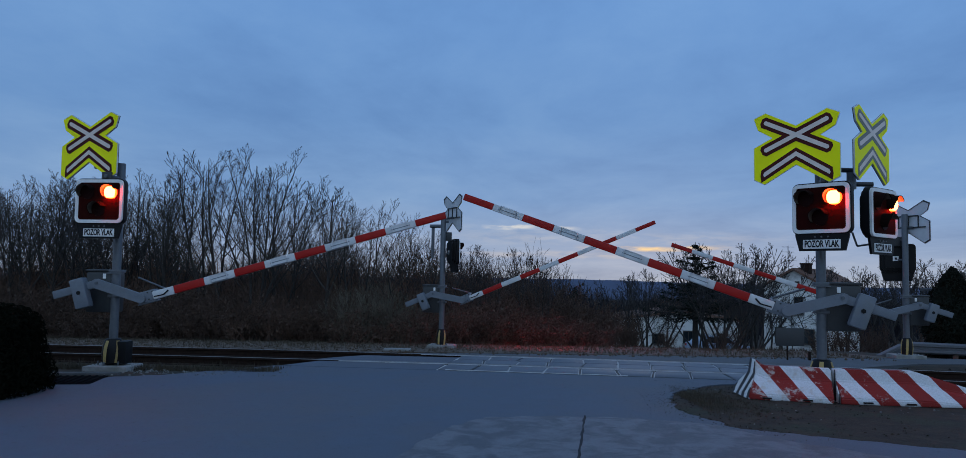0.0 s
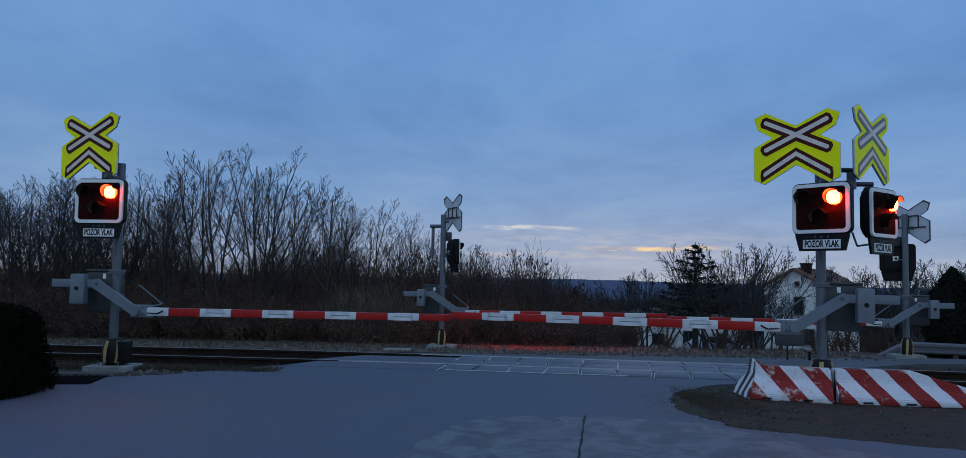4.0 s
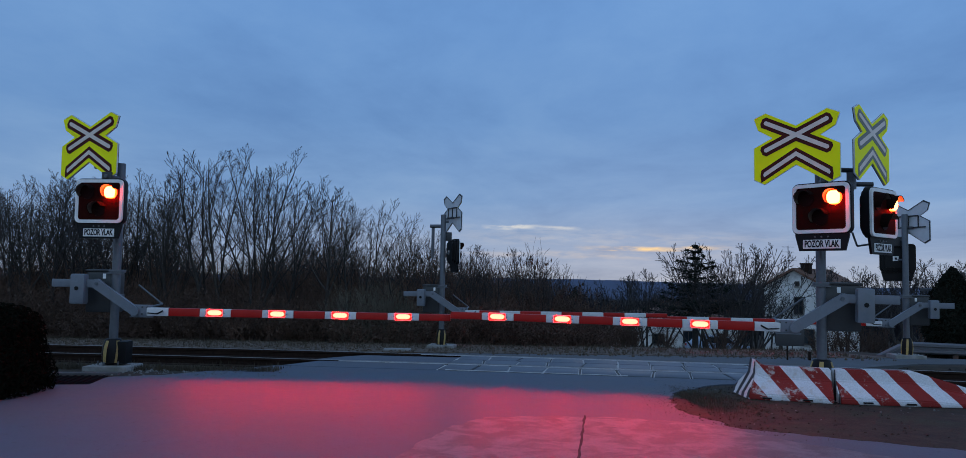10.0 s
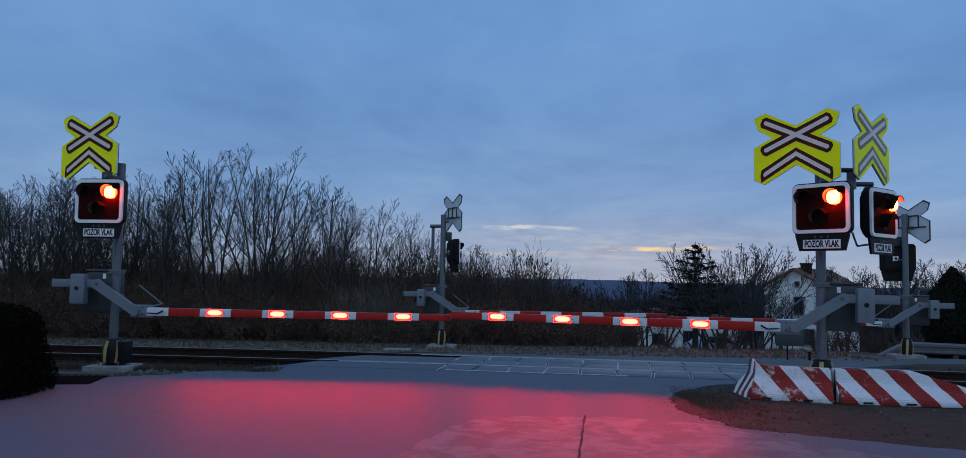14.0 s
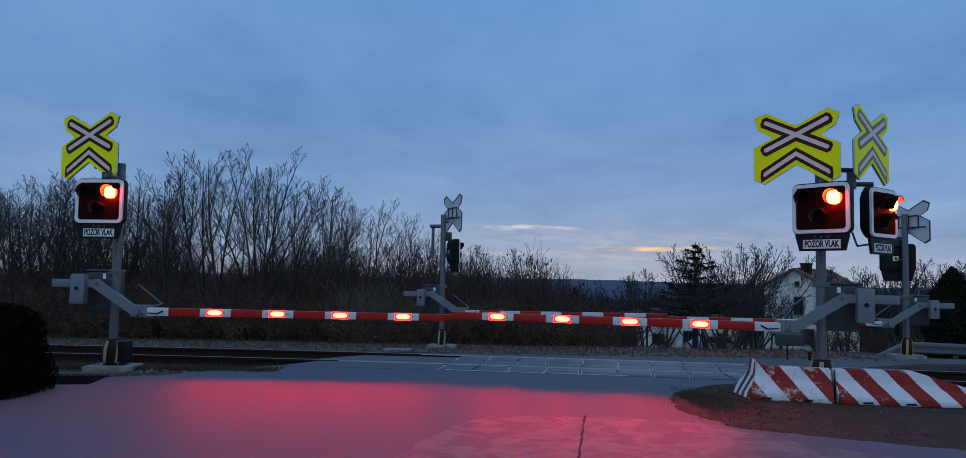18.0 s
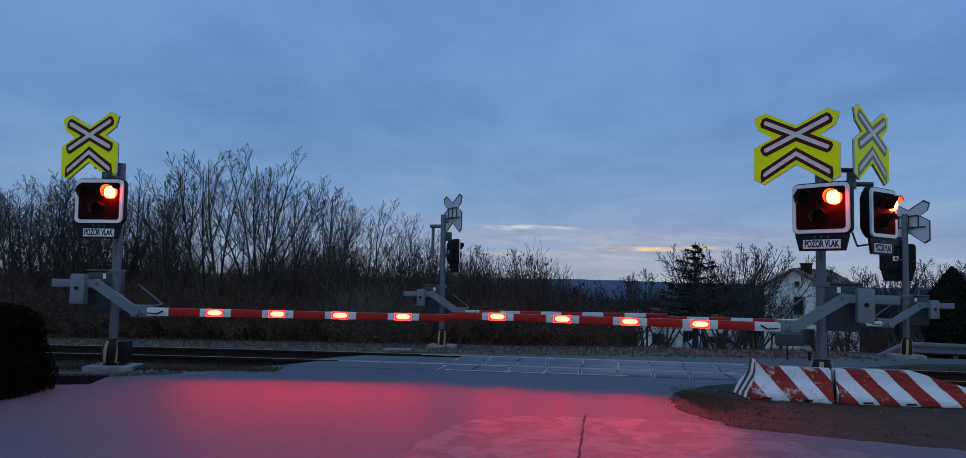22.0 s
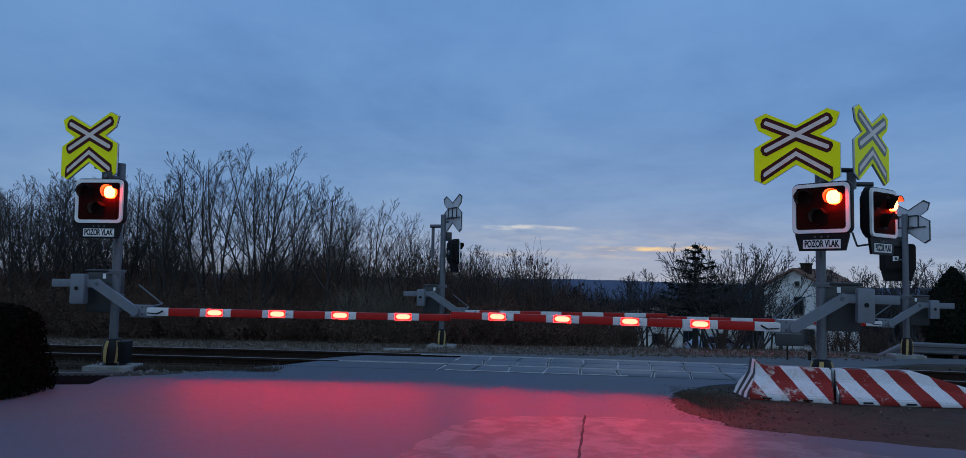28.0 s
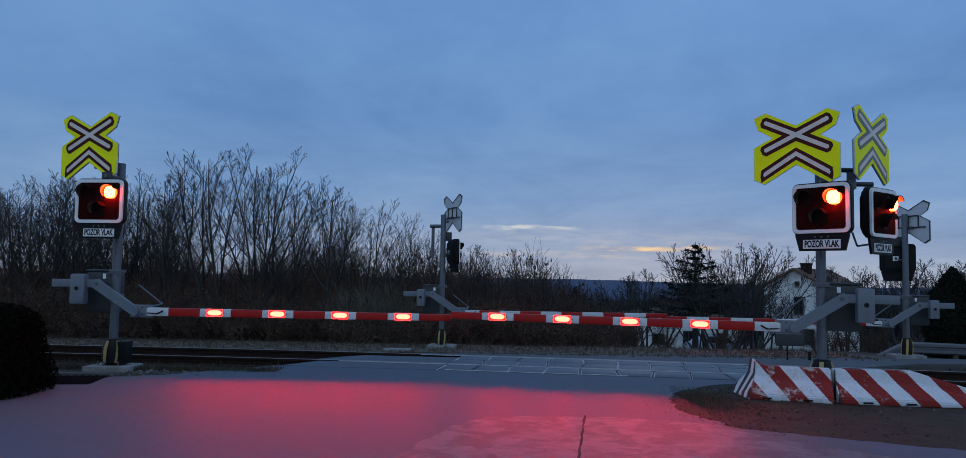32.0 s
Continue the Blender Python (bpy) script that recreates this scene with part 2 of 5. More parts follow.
DEADLEAF = material("withered_leaves", (0.085, 0.045, 0.026), (0.040, 0.024, 0.016), scale=3, rough=0.85, bump=0.0, vary=0.3)
# near-black leaf colour; also fills the cores, for the shade inside
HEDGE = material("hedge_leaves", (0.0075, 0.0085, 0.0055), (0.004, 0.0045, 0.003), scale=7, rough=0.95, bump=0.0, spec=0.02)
CONIFER = material("conifer_needles", (0.016, 0.022, 0.016), (0.008, 0.011, 0.008), scale=4, rough=0.9, bump=0.0, spec=0.1)
PLASTER = material("pale_plaster", (0.72, 0.70, 0.68), (0.58, 0.57, 0.55), scale=1.2, rough=0.85, bump=0.1, dirt=(0.33, 0.32, 0.3), dirt_scale=0.6)
TILES = material("brown_roof_tiles", (0.17, 0.085, 0.055), (0.10, 0.055, 0.04), scale=3, rough=0.8, bump=0.2, vary=0.15)
PANE = material("dark_window_glass", (0.02, 0.025, 0.03), (0.015, 0.018, 0.02), scale=2, rough=0.08, bump=0.0, spec=0.6)
WOODDARK = material("dark_stained_wood", (0.045, 0.035, 0.028), (0.025, 0.02, 0.017), scale=7, rough=0.7, bump=0.2)
WOODS = material("far_bare_woods", (0.040, 0.038, 0.044), (0.022, 0.022, 0.026), scale=0.3, rough=1.0, bump=0.0, spec=0.0)
# blue of the haze mixed into the ridge's base colour
HAZE_HILL = material("haze_blue_woods", (0.075, 0.100, 0.165), (0.060, 0.080, 0.135), scale=0.02, rough=1.0, bump=0.0, fine=0.15)
CARBLUE = material("car_paint_pale_blue", (0.30, 0.40, 0.55), (0.27, 0.37, 0.52), scale=3, rough=0.3, bump=0.0, coat=0.5)
TYRE = material("tyre_rubber", (0.02, 0.02, 0.02), (0.014, 0.014, 0.014), scale=12, rough=0.8, bump=0.1)
BLOCK = striped("striped_block_paint", (0.62, 0.64, 0.69), (0.24, 0.015, 0.012), 0.507, 0.85, (0.42, 0.40, 0.38), 0.25)
BLOCKWORN = striped("worn_striped_block_paint", (0.62, 0.64, 0.69), (0.24, 0.016, 0.013), 0.507, 0.85, (0.50, 0.45, 0.43), 0.125, (0.53, 0.60))
BOOMWHITE = material("white_boom_sheeting", (0.62, 0.63, 0.65), (0.50, 0.51, 0.53), scale=5, rough=0.4, bump=0.04, dirt=(0.36, 0.37, 0.38), dirt_scale=4, dirt_at=(0.54, 0.8))
OLDCONCRETE = material("stained_concrete", (0.085, 0.09, 0.092), (0.045, 0.048, 0.05), scale=4, rough=0.85, bump=0.4, fine=50)
DEBRIS = material("pale_gravel", (0.20, 0.20, 0.195), (0.09, 0.09, 0.088), scale=9, rough=0.9, bump=0.2)
GRASS = material("withered_grass", (0.074, 0.054, 0.033), (0.038, 0.031, 0.019), scale=4, rough=0.9, bump=0.0)
ENDPAINT = striped("dark_striped_block_paint", (0.74, 0.74, 0.74), (0.05, 0.05, 0.055), 0.2, 0.1, (0.45, 0.44, 0.43), 0.03, (0.6, 0.7), 1)
LAMP_RED = led_lens("lit_signal_lamp", (1.0, 0.008, 0.0009), (1.0, 0.062, 0.013), 64.0, 0.094, 0.094)
LAMP_LED = led_lens("lit_boom_lamp", (1.0, 0.00008, 0.00004), (1.0, 0.0022, 0.0013), 440.0, 0.116, 0.042)
LAMP_FAR = emitter("lit_far_boom_lamp", (1.0, 0.003, 0.0025), 420.0)
LAMP_DIM = emitter("lit_dim_boom_lamp", (1.0, 0.003, 0.0025), 45.0)


# ---- mesh helpers
class Shape:
    """Collects simple solids into one mesh."""

    def __init__(self):
        self.v, self.f = [], []

    def put(self, verts, faces, m=None):
        o = len(self.v)
        self.v += [tuple(m @ Vector(p)) if m else tuple(p) for p in verts]
        self.f += [tuple(i + o for i in f) for f in faces]
        return self

    def box(self, sx, sy, sz, at=(0, 0, 0), m=None, bevel=0.0):
        bm = bmesh.new()
        bmesh.ops.create_cube(bm, size=1.0)
        bmesh.ops.scale(bm, vec=(sx, sy, sz), verts=bm.verts)
        if bevel:
            bmesh.ops.bevel(bm, geom=bm.edges[:], offset=bevel, segments=2, profile=0.6, affect="EDGES")
        bmesh.ops.translate(bm, vec=at, verts=bm.verts)
        bm.verts.index_update()
        self.put([v.co for v in bm.verts], [[v.index for v in f.verts] for f in bm.faces], m)
        bm.free()
        return self

    def tube(self, a, b, r0, r1=None, n=16, cap=True):
        a, b = Vector(a), Vector(b)
        r1 = r0 if r1 is None else r1
        d = (b - a).normalized()
        u = d.orthogonal().normalized()
        w = d.cross(u)
        ring = [(u * math.cos(2 * math.pi * i / n) + w * math.sin(2 * math.pi * i / n)) for i in range(n)]
        verts = [a + p * r0 for p in ring] + [b + p * r1 for p in ring]
        faces = [(i, (i + 1) % n, n + (i + 1) % n, n + i) for i in range(n)]
        if cap:
            faces += [tuple(range(n))[::-1], tuple(range(n, 2 * n))]
        return self.put(verts, faces)

    def prism(self, poly, y0, y1, m=None):
        """A polygon of (x, z) pushed from y0 to y1."""
        n = len(poly)
        verts = [(x, y0, z) for x, z in poly] + [(x, y1, z) for x, z in poly]
        faces = [tuple(range(n)), tuple(range(2 * n - 1, n - 1, -1))]
        faces += [(i, n + i, n + (i + 1) % n, (i + 1) % n) for i in range(n)]
        return self.put(verts, faces, m)

    def lathe(self, profile, n=20, at=(0, 0, 0)):
        """Radius and height pairs turned about z."""
        verts = [(at[0] + r * math.cos(2 * math.pi * i / n), at[1] + r * math.sin(2 * math.pi * i / n), at[2] + z) for r, z in profile for i in range(n)]
        faces = [(j * n + i, j * n + (i + 1) % n, (j + 1) * n + (i + 1) % n, (j + 1) * n + i) for j in range(len(profile) - 1) for i in range(n)]
        faces += [tuple(range(n))[::-1], tuple(range((len(profile) - 1) * n, len(profile) * n))]
        return self.put(verts, faces)

    def mesh(self, name, mat, smooth=True):
        me = bpy.data.meshes.new(name)
        me.from_pydata(self.v, [], self.f)
        bm = bmesh.new()
        bm.from_mesh(me)
        bmesh.ops.recalc_face_normals(bm, faces=bm.faces)
        bm.to_mesh(me)
        bm.free()
        if smooth:
            me.shade_smooth()
            me.set_sharp_from_angle(angle=radians(38))
        me.materials.append(mat)
        return me


def part(name, shape, mat, parent, label="", at=None):
    me = shape if isinstance(shape, bpy.types.Mesh) else shape.mesh(name, mat)
    ob = new(name, me)
    ob.parent = parent
    if at is not None:
        ob.matrix_basis = at
    if label:
        tagged(ob, label)
    return ob


def thing(name, at, label, category, group="", kind=""):
    ob = new(name)
    ob.empty_display_size = 0.2
    ob.matrix_basis = at
    return tagged(ob, label, category, group, kind)


def solid(name, shape, mat, at, label, category, group="", kind=""):
    """A thing of one mesh."""
    ob = new(name, shape if isinstance(shape, bpy.types.Mesh) else shape.mesh(name, mat))
    ob.matrix_basis = at
    return tagged(ob, label, category, group, kind)


def letters(text, size, mat, parent, at, label):
    cu = bpy.data.curves.new("letters", "FONT")
    cu.body, cu.size, cu.align_x, cu.align_y, cu.extrude = text, size, "CENTER", "CENTER", 0.0015
    cu.offset = 0.0045
    tmp = bpy.data.objects.new("letters_tmp", cu)
    scene.collection.objects.link(tmp)
    me = bpy.data.meshes.new_from_object(tmp)
    bpy.data.objects.remove(tmp)
    me.materials.clear()
    me.materials.append(mat)
    return part("letters", me, mat, parent, label, at)


def fade(a, b, x):
    t = min(1.0, max(0.0, (x - a) / (b - a)))
    return t * t * (3 - 2 * t)


# ---- ground
def lie(x, y):
    """Height of the ground."""
    z = -0.045 * max(0.0, min(y, 21.0) - 14.6)
    z -= 0.095 * max(0.0, min(y, 75.0) - 21.0)
    z -= 0.03 * max(0.0, min(y, 1400.0) - 75.0)
    z -= 0.28 * fade(10.0, 15.0, x) * fade(17.0, 19.5, y)
    return z


def rail_y(x):
    """Depth of the nearer rail along the curve of the line."""
    c = min(max(x, -9.0), 9.0)
    return 13.75 - 0.13 * c - 0.005 * c * c + (x - c) * (-0.13 - 0.01 * c)


def build_ground():
    xs = [-3000, -900, -300, -120, -60, -35, -24, -18] + [-14 + 0.7 * i for i in range(41)] + [18, 24, 35, 60, 120, 300, 900, 3000]
    ys = [-3000, -600, -120, -30, -10, 0, 4] + [6 + 0.6 * i for i in range(36)] + [30, 36, 45, 60, 75, 100, 160, 300, 700, 1400, 3500]
    rng = random.Random(4)
    verts, faces = [], []
    for y in ys:
        for x in xs:
            rough = rng.uniform(-0.007, 0.007) if 6 < y < 28 and abs(x) < 15 else 0.0
            d = y - rail_y(x)
            dip = -0.24 * fade(-1.1, -0.75, d) * fade(2.9, 2.0, d) if abs(x) < 40 else 0
            verts.append((x, y, lie(x, y) - 0.014 + rough + dip))
    w = len(xs)
    for j in range(len(ys) - 1):
        for i in range(w - 1):
            faces.append((j * w + i, j * w + i + 1, (j + 1) * w + i + 1, (j + 1) * w + i))
    me = bpy.data.meshes.new("ground")
    me.from_pydata(verts, [], faces)
    me.shade_smooth()
    me.materials.append(SOIL)
    tagged(new("ground", me), "dark bare soil and thin winter grass", "ground", kind="structure")


def sheet(name, outline, mat, label, category, thick=0.05, lift=0.0, kind="structure", step=0.5):
    """A paved sheet laid on the ground within an outline of (x, y)."""
    bm = bmesh.new()
    vs = [bm.verts.new((x, y, 0)) for x, y in outline]
    bm.faces.new(vs)
    lo = [min(p[i] for p in outline) for i in (0, 1)]
    hi = [max(p[i] for p in outline) for i in (0, 1)]
    for ax in (0, 1):
        n = int((hi[ax] - lo[ax]) / step)
        for i in range(1, n):
            co = [0, 0, 0]
            co[ax] = lo[ax] + (hi[ax] - lo[ax]) * i / n
            no = [0, 0, 0]
            no[ax] = 1
            bmesh.ops.bisect_plane(bm, geom=bm.verts[:] + bm.edges[:] + bm.faces[:], plane_co=co, plane_no=no)
    for v in bm.verts:
        v.co.z = lie(v.co.x, v.co.y) + lift
    top = bm.faces[:]
    ret = bmesh.ops.extrude_face_region(bm, geom=top)
    bmesh.ops.translate(bm, vec=(0, 0, -thick), verts=[g for g in ret["geom"] if isinstance(g, bmesh.types.BMVert)])
    bmesh.ops.recalc_face_normals(bm, faces=bm.faces)
    me = bpy.data.meshes.new(name)
    bm.to_mesh(me)
    bm.free()
    me.materials.append(mat)
    return tagged(new(name, me), label, category, kind=kind)


def bend(points, rng, amount, n=6):
    """An outline with uneven edges."""
    out = []
    for (x0, y0), (x1, y1) in zip(points, points[1:] + points[:1]):
        for i in range(n):
            t = i / n
            k = amount if i else 0
            out.append((x0 + (x1 - x0) * t + rng.uniform(-k, k), y0 + (y1 - y0) * t + rng.uniform(-k, k)))
    return out


def build_roads():
    rng = random.Random(2)
    near = [(-9, -12), (9, -12), (8.2, 6.0), (5.2, 7.1), (3.6, 7.85), (2.78, 8.3), (2.45, 9.2), (2.5, 10.2), (2.85, 11.0), (3.5, 11.6), (4.95, 12.2)]
    far_edge = [(x, rail_y(x) - 0.93) for x in (3.9, 2.9, 1.9, 0.9, -0.1, -1.1, -2.1, -3.1, -3.55)]
    left = [(-4.9, 11.75), (-5.5, 11.5), (-6.2, 10.2), (-8.5, 8.9)]
    sheet("road", bend(near, rng, 0.05, 12)[:-12] + far_edge + bend(left, rng, 0.05, 3)[:-3], ASPHALT, "dark grey asphalt road leading up to the crossing", "road", thick=0.08)
    # crossing deck beside the rubber panels, and the road on the far side
    deck = [(-3.45, rail_y(-3.45) - 0.93), (-0.77, rail_y(-0.77) - 0.93), (-0.64, rail_y(-0.64) - 0.085), (-2.95, rail_y(-2.95) - 0.085)]
    sheet("road_deck", deck, ASPHALT, "dark asphalt beside the rail", "road", thick=0.1, lift=0.004)
    deck = [(-3.1, rail_y(-3.1) + 0.085), (-0.61, rail_y(-0.61) + 0.085), (-0.40, rail_y(-0.40) + 1.42), (-2.35, rail_y(-2.35) + 1.42)]
    sheet("road_deck", deck, ASPHALT, "dark asphalt between the rails", "road", thick=0.1, lift=0.004)
    deck = [(4.64, rail_y(4.64) - 0.93), (6.3, rail_y(6.3) - 0.93), (6.3, rail_y(6.3) - 0.085), (4.77, rail_y(4.77) - 0.085)]
    sheet("road_deck", deck, DULLASPHALT, "dark asphalt beside the rail", "road", thick=0.1, lift=0.004)
    deck = [(4.80, rail_y(4.80) + 0.085), (6.3, rail_y(6.3) + 0.085), (6.3, rail_y(6.3) + 1.42), (5.02, rail_y(5.02) + 1.42)]
    sheet("road_deck", deck, DULLASPHALT, "dark asphalt between the rails", "road", thick=0.1, lift=0.004)
    beyond = [(x, rail_y(x) + 1.58) for x in (-2.3, -0.5, 1, 2.5, 4, 5.5, 7.0)] + [(9.0, 15.6), (14, 15.9), (30, 17.5), (30, 20.5), (14, 18.6), (8.5, 17.3), (3.0, 17.0), (-1.2, 16.7)]
    sheet("road_beyond", bend(beyond, rng, 0.03, 2), DULLASPHALT, "grey asphalt road bending away beyond the tracks", "road", thick=0.08, lift=0.004)
    patch = [(-0.75, 6.6), (-0.35, 8.0), (0.05, 8.65), (0.8, 8.8), (1.7, 8.75), (2.5, 8.45), (3.1, 7.6), (4.2, 6.6)]
    sheet("road_patch", bend(patch, rng, 0.035, 9), PATCH, "pale worn patch of paving in the road", "road", thick=0.006, lift=0.007)
    verge = [(-14, 15.9), (-8, 16.5), (-3, 16.35), (-1.3, 16.75), (3.0, 17.05), (8.3, 17.4), (9.6, 17.6), (9.0, 20.5), (3, 21.2), (-14, 21.2)]
    sheet("verge", bend(verge, rng, 0.06, 4), VERGE, "strip of gravel and withered grass behind the tracks", "verge", thick=0.05, lift=0.012)
    # a crack running through the pale paving
    crack = Shape()
    pts = [(0.80 + 0.024 * i + rng.uniform(-0.007, 0.007), 6.3 + 0.15 * i, rng.uniform(0.006, 0.017)) for i in range(18)]
    for (xa, ya, wa), (xb, yb, wb) in zip(pts, pts[1:]):
        crack.put([(x, y, z) for z in (0.009, 0.0075) for x, y in ((xa - wa, ya), (xa + wa, ya), (xb + wb, yb), (xb - wb, yb))],
                  [(0, 1, 2, 3), (4, 7, 6, 5), (0, 4, 5, 1), (2, 6, 7, 3), (1, 5, 6, 2), (3, 7, 4, 0)])
    tagged(new("road_crack", crack.mesh("road_crack", TAR)), "dark tarred crack in the paving", "crack", kind="structure")


def scatter(name, label, category, mat, n, place, size, seed, blades=False):
    """Loose small stuff on the ground: stones, or tufts of blades."""
    rng = random.Random(seed)
    s = Shape()
    for i in range(n):
        x, y, z = place(rng)
        if blades:
            for b in range(5):
                a, h, w = rng.uniform(0, 6.3), size * rng.uniform(0.5, 1.3), size * 0.06
                dx, dy = math.cos(a), math.sin(a)
                lean = rng.uniform(0.1, 0.7)
                px, py = x + rng.gauss(0, 0.02), y + rng.gauss(0, 0.02)
                s.put([(px - dy * w, py + dx * w, z - 0.01), (px + dy * w, py - dx * w, z - 0.01), (px + dx * h * lean, py + dy * h * lean, z + h)], [(0, 1, 2)])
        else:
            r = size * rng.choice((0.4, 0.6, 0.8, 1.0, 1.5))
            m = Matrix.Translation((x, y, z + r * 0.3)) @ Euler((rng.random() * 6, rng.random() * 6, rng.random() * 6)).to_matrix().to_4x4()
            q = [(r * rng.uniform(0.7, 1.2) * a, r * rng.uniform(0.7, 1.2) * b, r * rng.uniform(0.5, 1.0) * c) for a, b, c in ((1, 0, 0), (-1, 0, 0), (0, 1, 0), (0, -1, 0), (0, 0, 1), (0, 0, -1))]
            s.put(q, [(0, 2, 4), (2, 1, 4), (1, 3, 4), (3, 0, 4), (2, 0, 5), (1, 2, 5), (3, 1, 5), (0, 3, 5)], m)
    me = bpy.data.meshes.new(name)
    me.from_pydata(s.v, [], s.f)
    me.materials.append(mat)
    return tagged(new(name, me), label, category, kind="stuff")


def build_litter():
    def on(x, y, lift=0.0):
        return x, y, lie(x, y) + lift
    scatter("gravel", "pale loose gravel along the road edge", "gravel", DEBRIS, 420, lambda r: on(r.uniform(-6.0, -3.0), 12.15 + r.gauss(0, 0.28) + 0.0, -0.02), 0.022, 3)
    scatter("gravel", "small stones and clods on the bare soil", "gravel", DEBRIS, 260, lambda r: on(r.uniform(2.9, 9.0), r.uniform(8.3, 11.6), -0.025), 0.014, 4)
    scatter("gravel", "clods of dark earth by the striped blocks", "gravel", SOIL, 1600, lambda r: on(2.35 + r.random() ** 1.6 * 2.6, r.uniform(8.0, 11.6), -0.025), 0.016, 5)
    scatter("gravel", "stones strewn over the verge", "gravel", VERGE, 2600, lambda r: on(r.uniform(-14, 9), r.uniform(16.4, 20.6), 0.008), 0.028, 6)
    scatter("gravel", "crumbs of earth strewn over the road edge", "gravel", SOIL, 700, lambda r: on(2.55 - abs(r.gauss(0, 0.26)) + max(0, 9.0 - (y := r.uniform(7.9, 11.4))) * 0.6 + max(0, y - 10.4) * 0.7, y, 0.0), 0.0045, 10)
    scatter("grass", "thin withered grass on the verge", "grass", GRASS, 3600, lambda r: on(r.uniform(-14, 9), 16.4 + 5.0 * r.random() ** 0.6, 0.0), 0.09, 7, True)
    scatter("grass", "sparse withered grass at the road edge", "grass", GRASS, 1500, lambda r: on(r.uniform(-9.5, -3.3), 12.3 + abs(r.gauss(0, 0.3)), -0.03), 0.10, 8, True)
    scatter("grass", "sparse tufts of grass on the bare soil", "grass", GRASS, 260, lambda r: on(r.uniform(2.9, 8.0), r.uniform(7.5, 12.2), -0.03), 0.05, 9, True)
    scatter("grass", "low dark grass where the soil meets the asphalt", "grass", GRASS, 1300, lambda r: on(2.75 + abs(r.gauss(0, 0.4)), 10.2 + r.gauss(0, 0.55), -0.02), 0.045, 11, True)


def rail_shape(off, x0, x1):
    s = Shape()
    prof = [(-0.036, 0.0), (0.036, 0.0), (0.036, -0.035), (0.01, -0.05), (0.01, -0.13), (0.07, -0.145), (0.07, -0.16), (-0.07, -0.16), (-0.07, -0.145), (-0.01, -0.13), (-0.01, -0.05), (-0.036, -0.035)]
    pts = [x0 + (x1 - x0) * i / 60 for i in range(61)]
    n = len(prof)
    verts, faces = [], []
    for x in pts:
        for a, z in prof:
            verts.append((x, rail_y(x) + off + a, z + 0.012))
    for j in range(len(pts) - 1):
        for i in range(n):
            faces.append((j * n + i, j * n + (i + 1) % n, (j + 1) * n + (i + 1) % n, (j + 1) * n + i))
    return s.put(verts, faces)


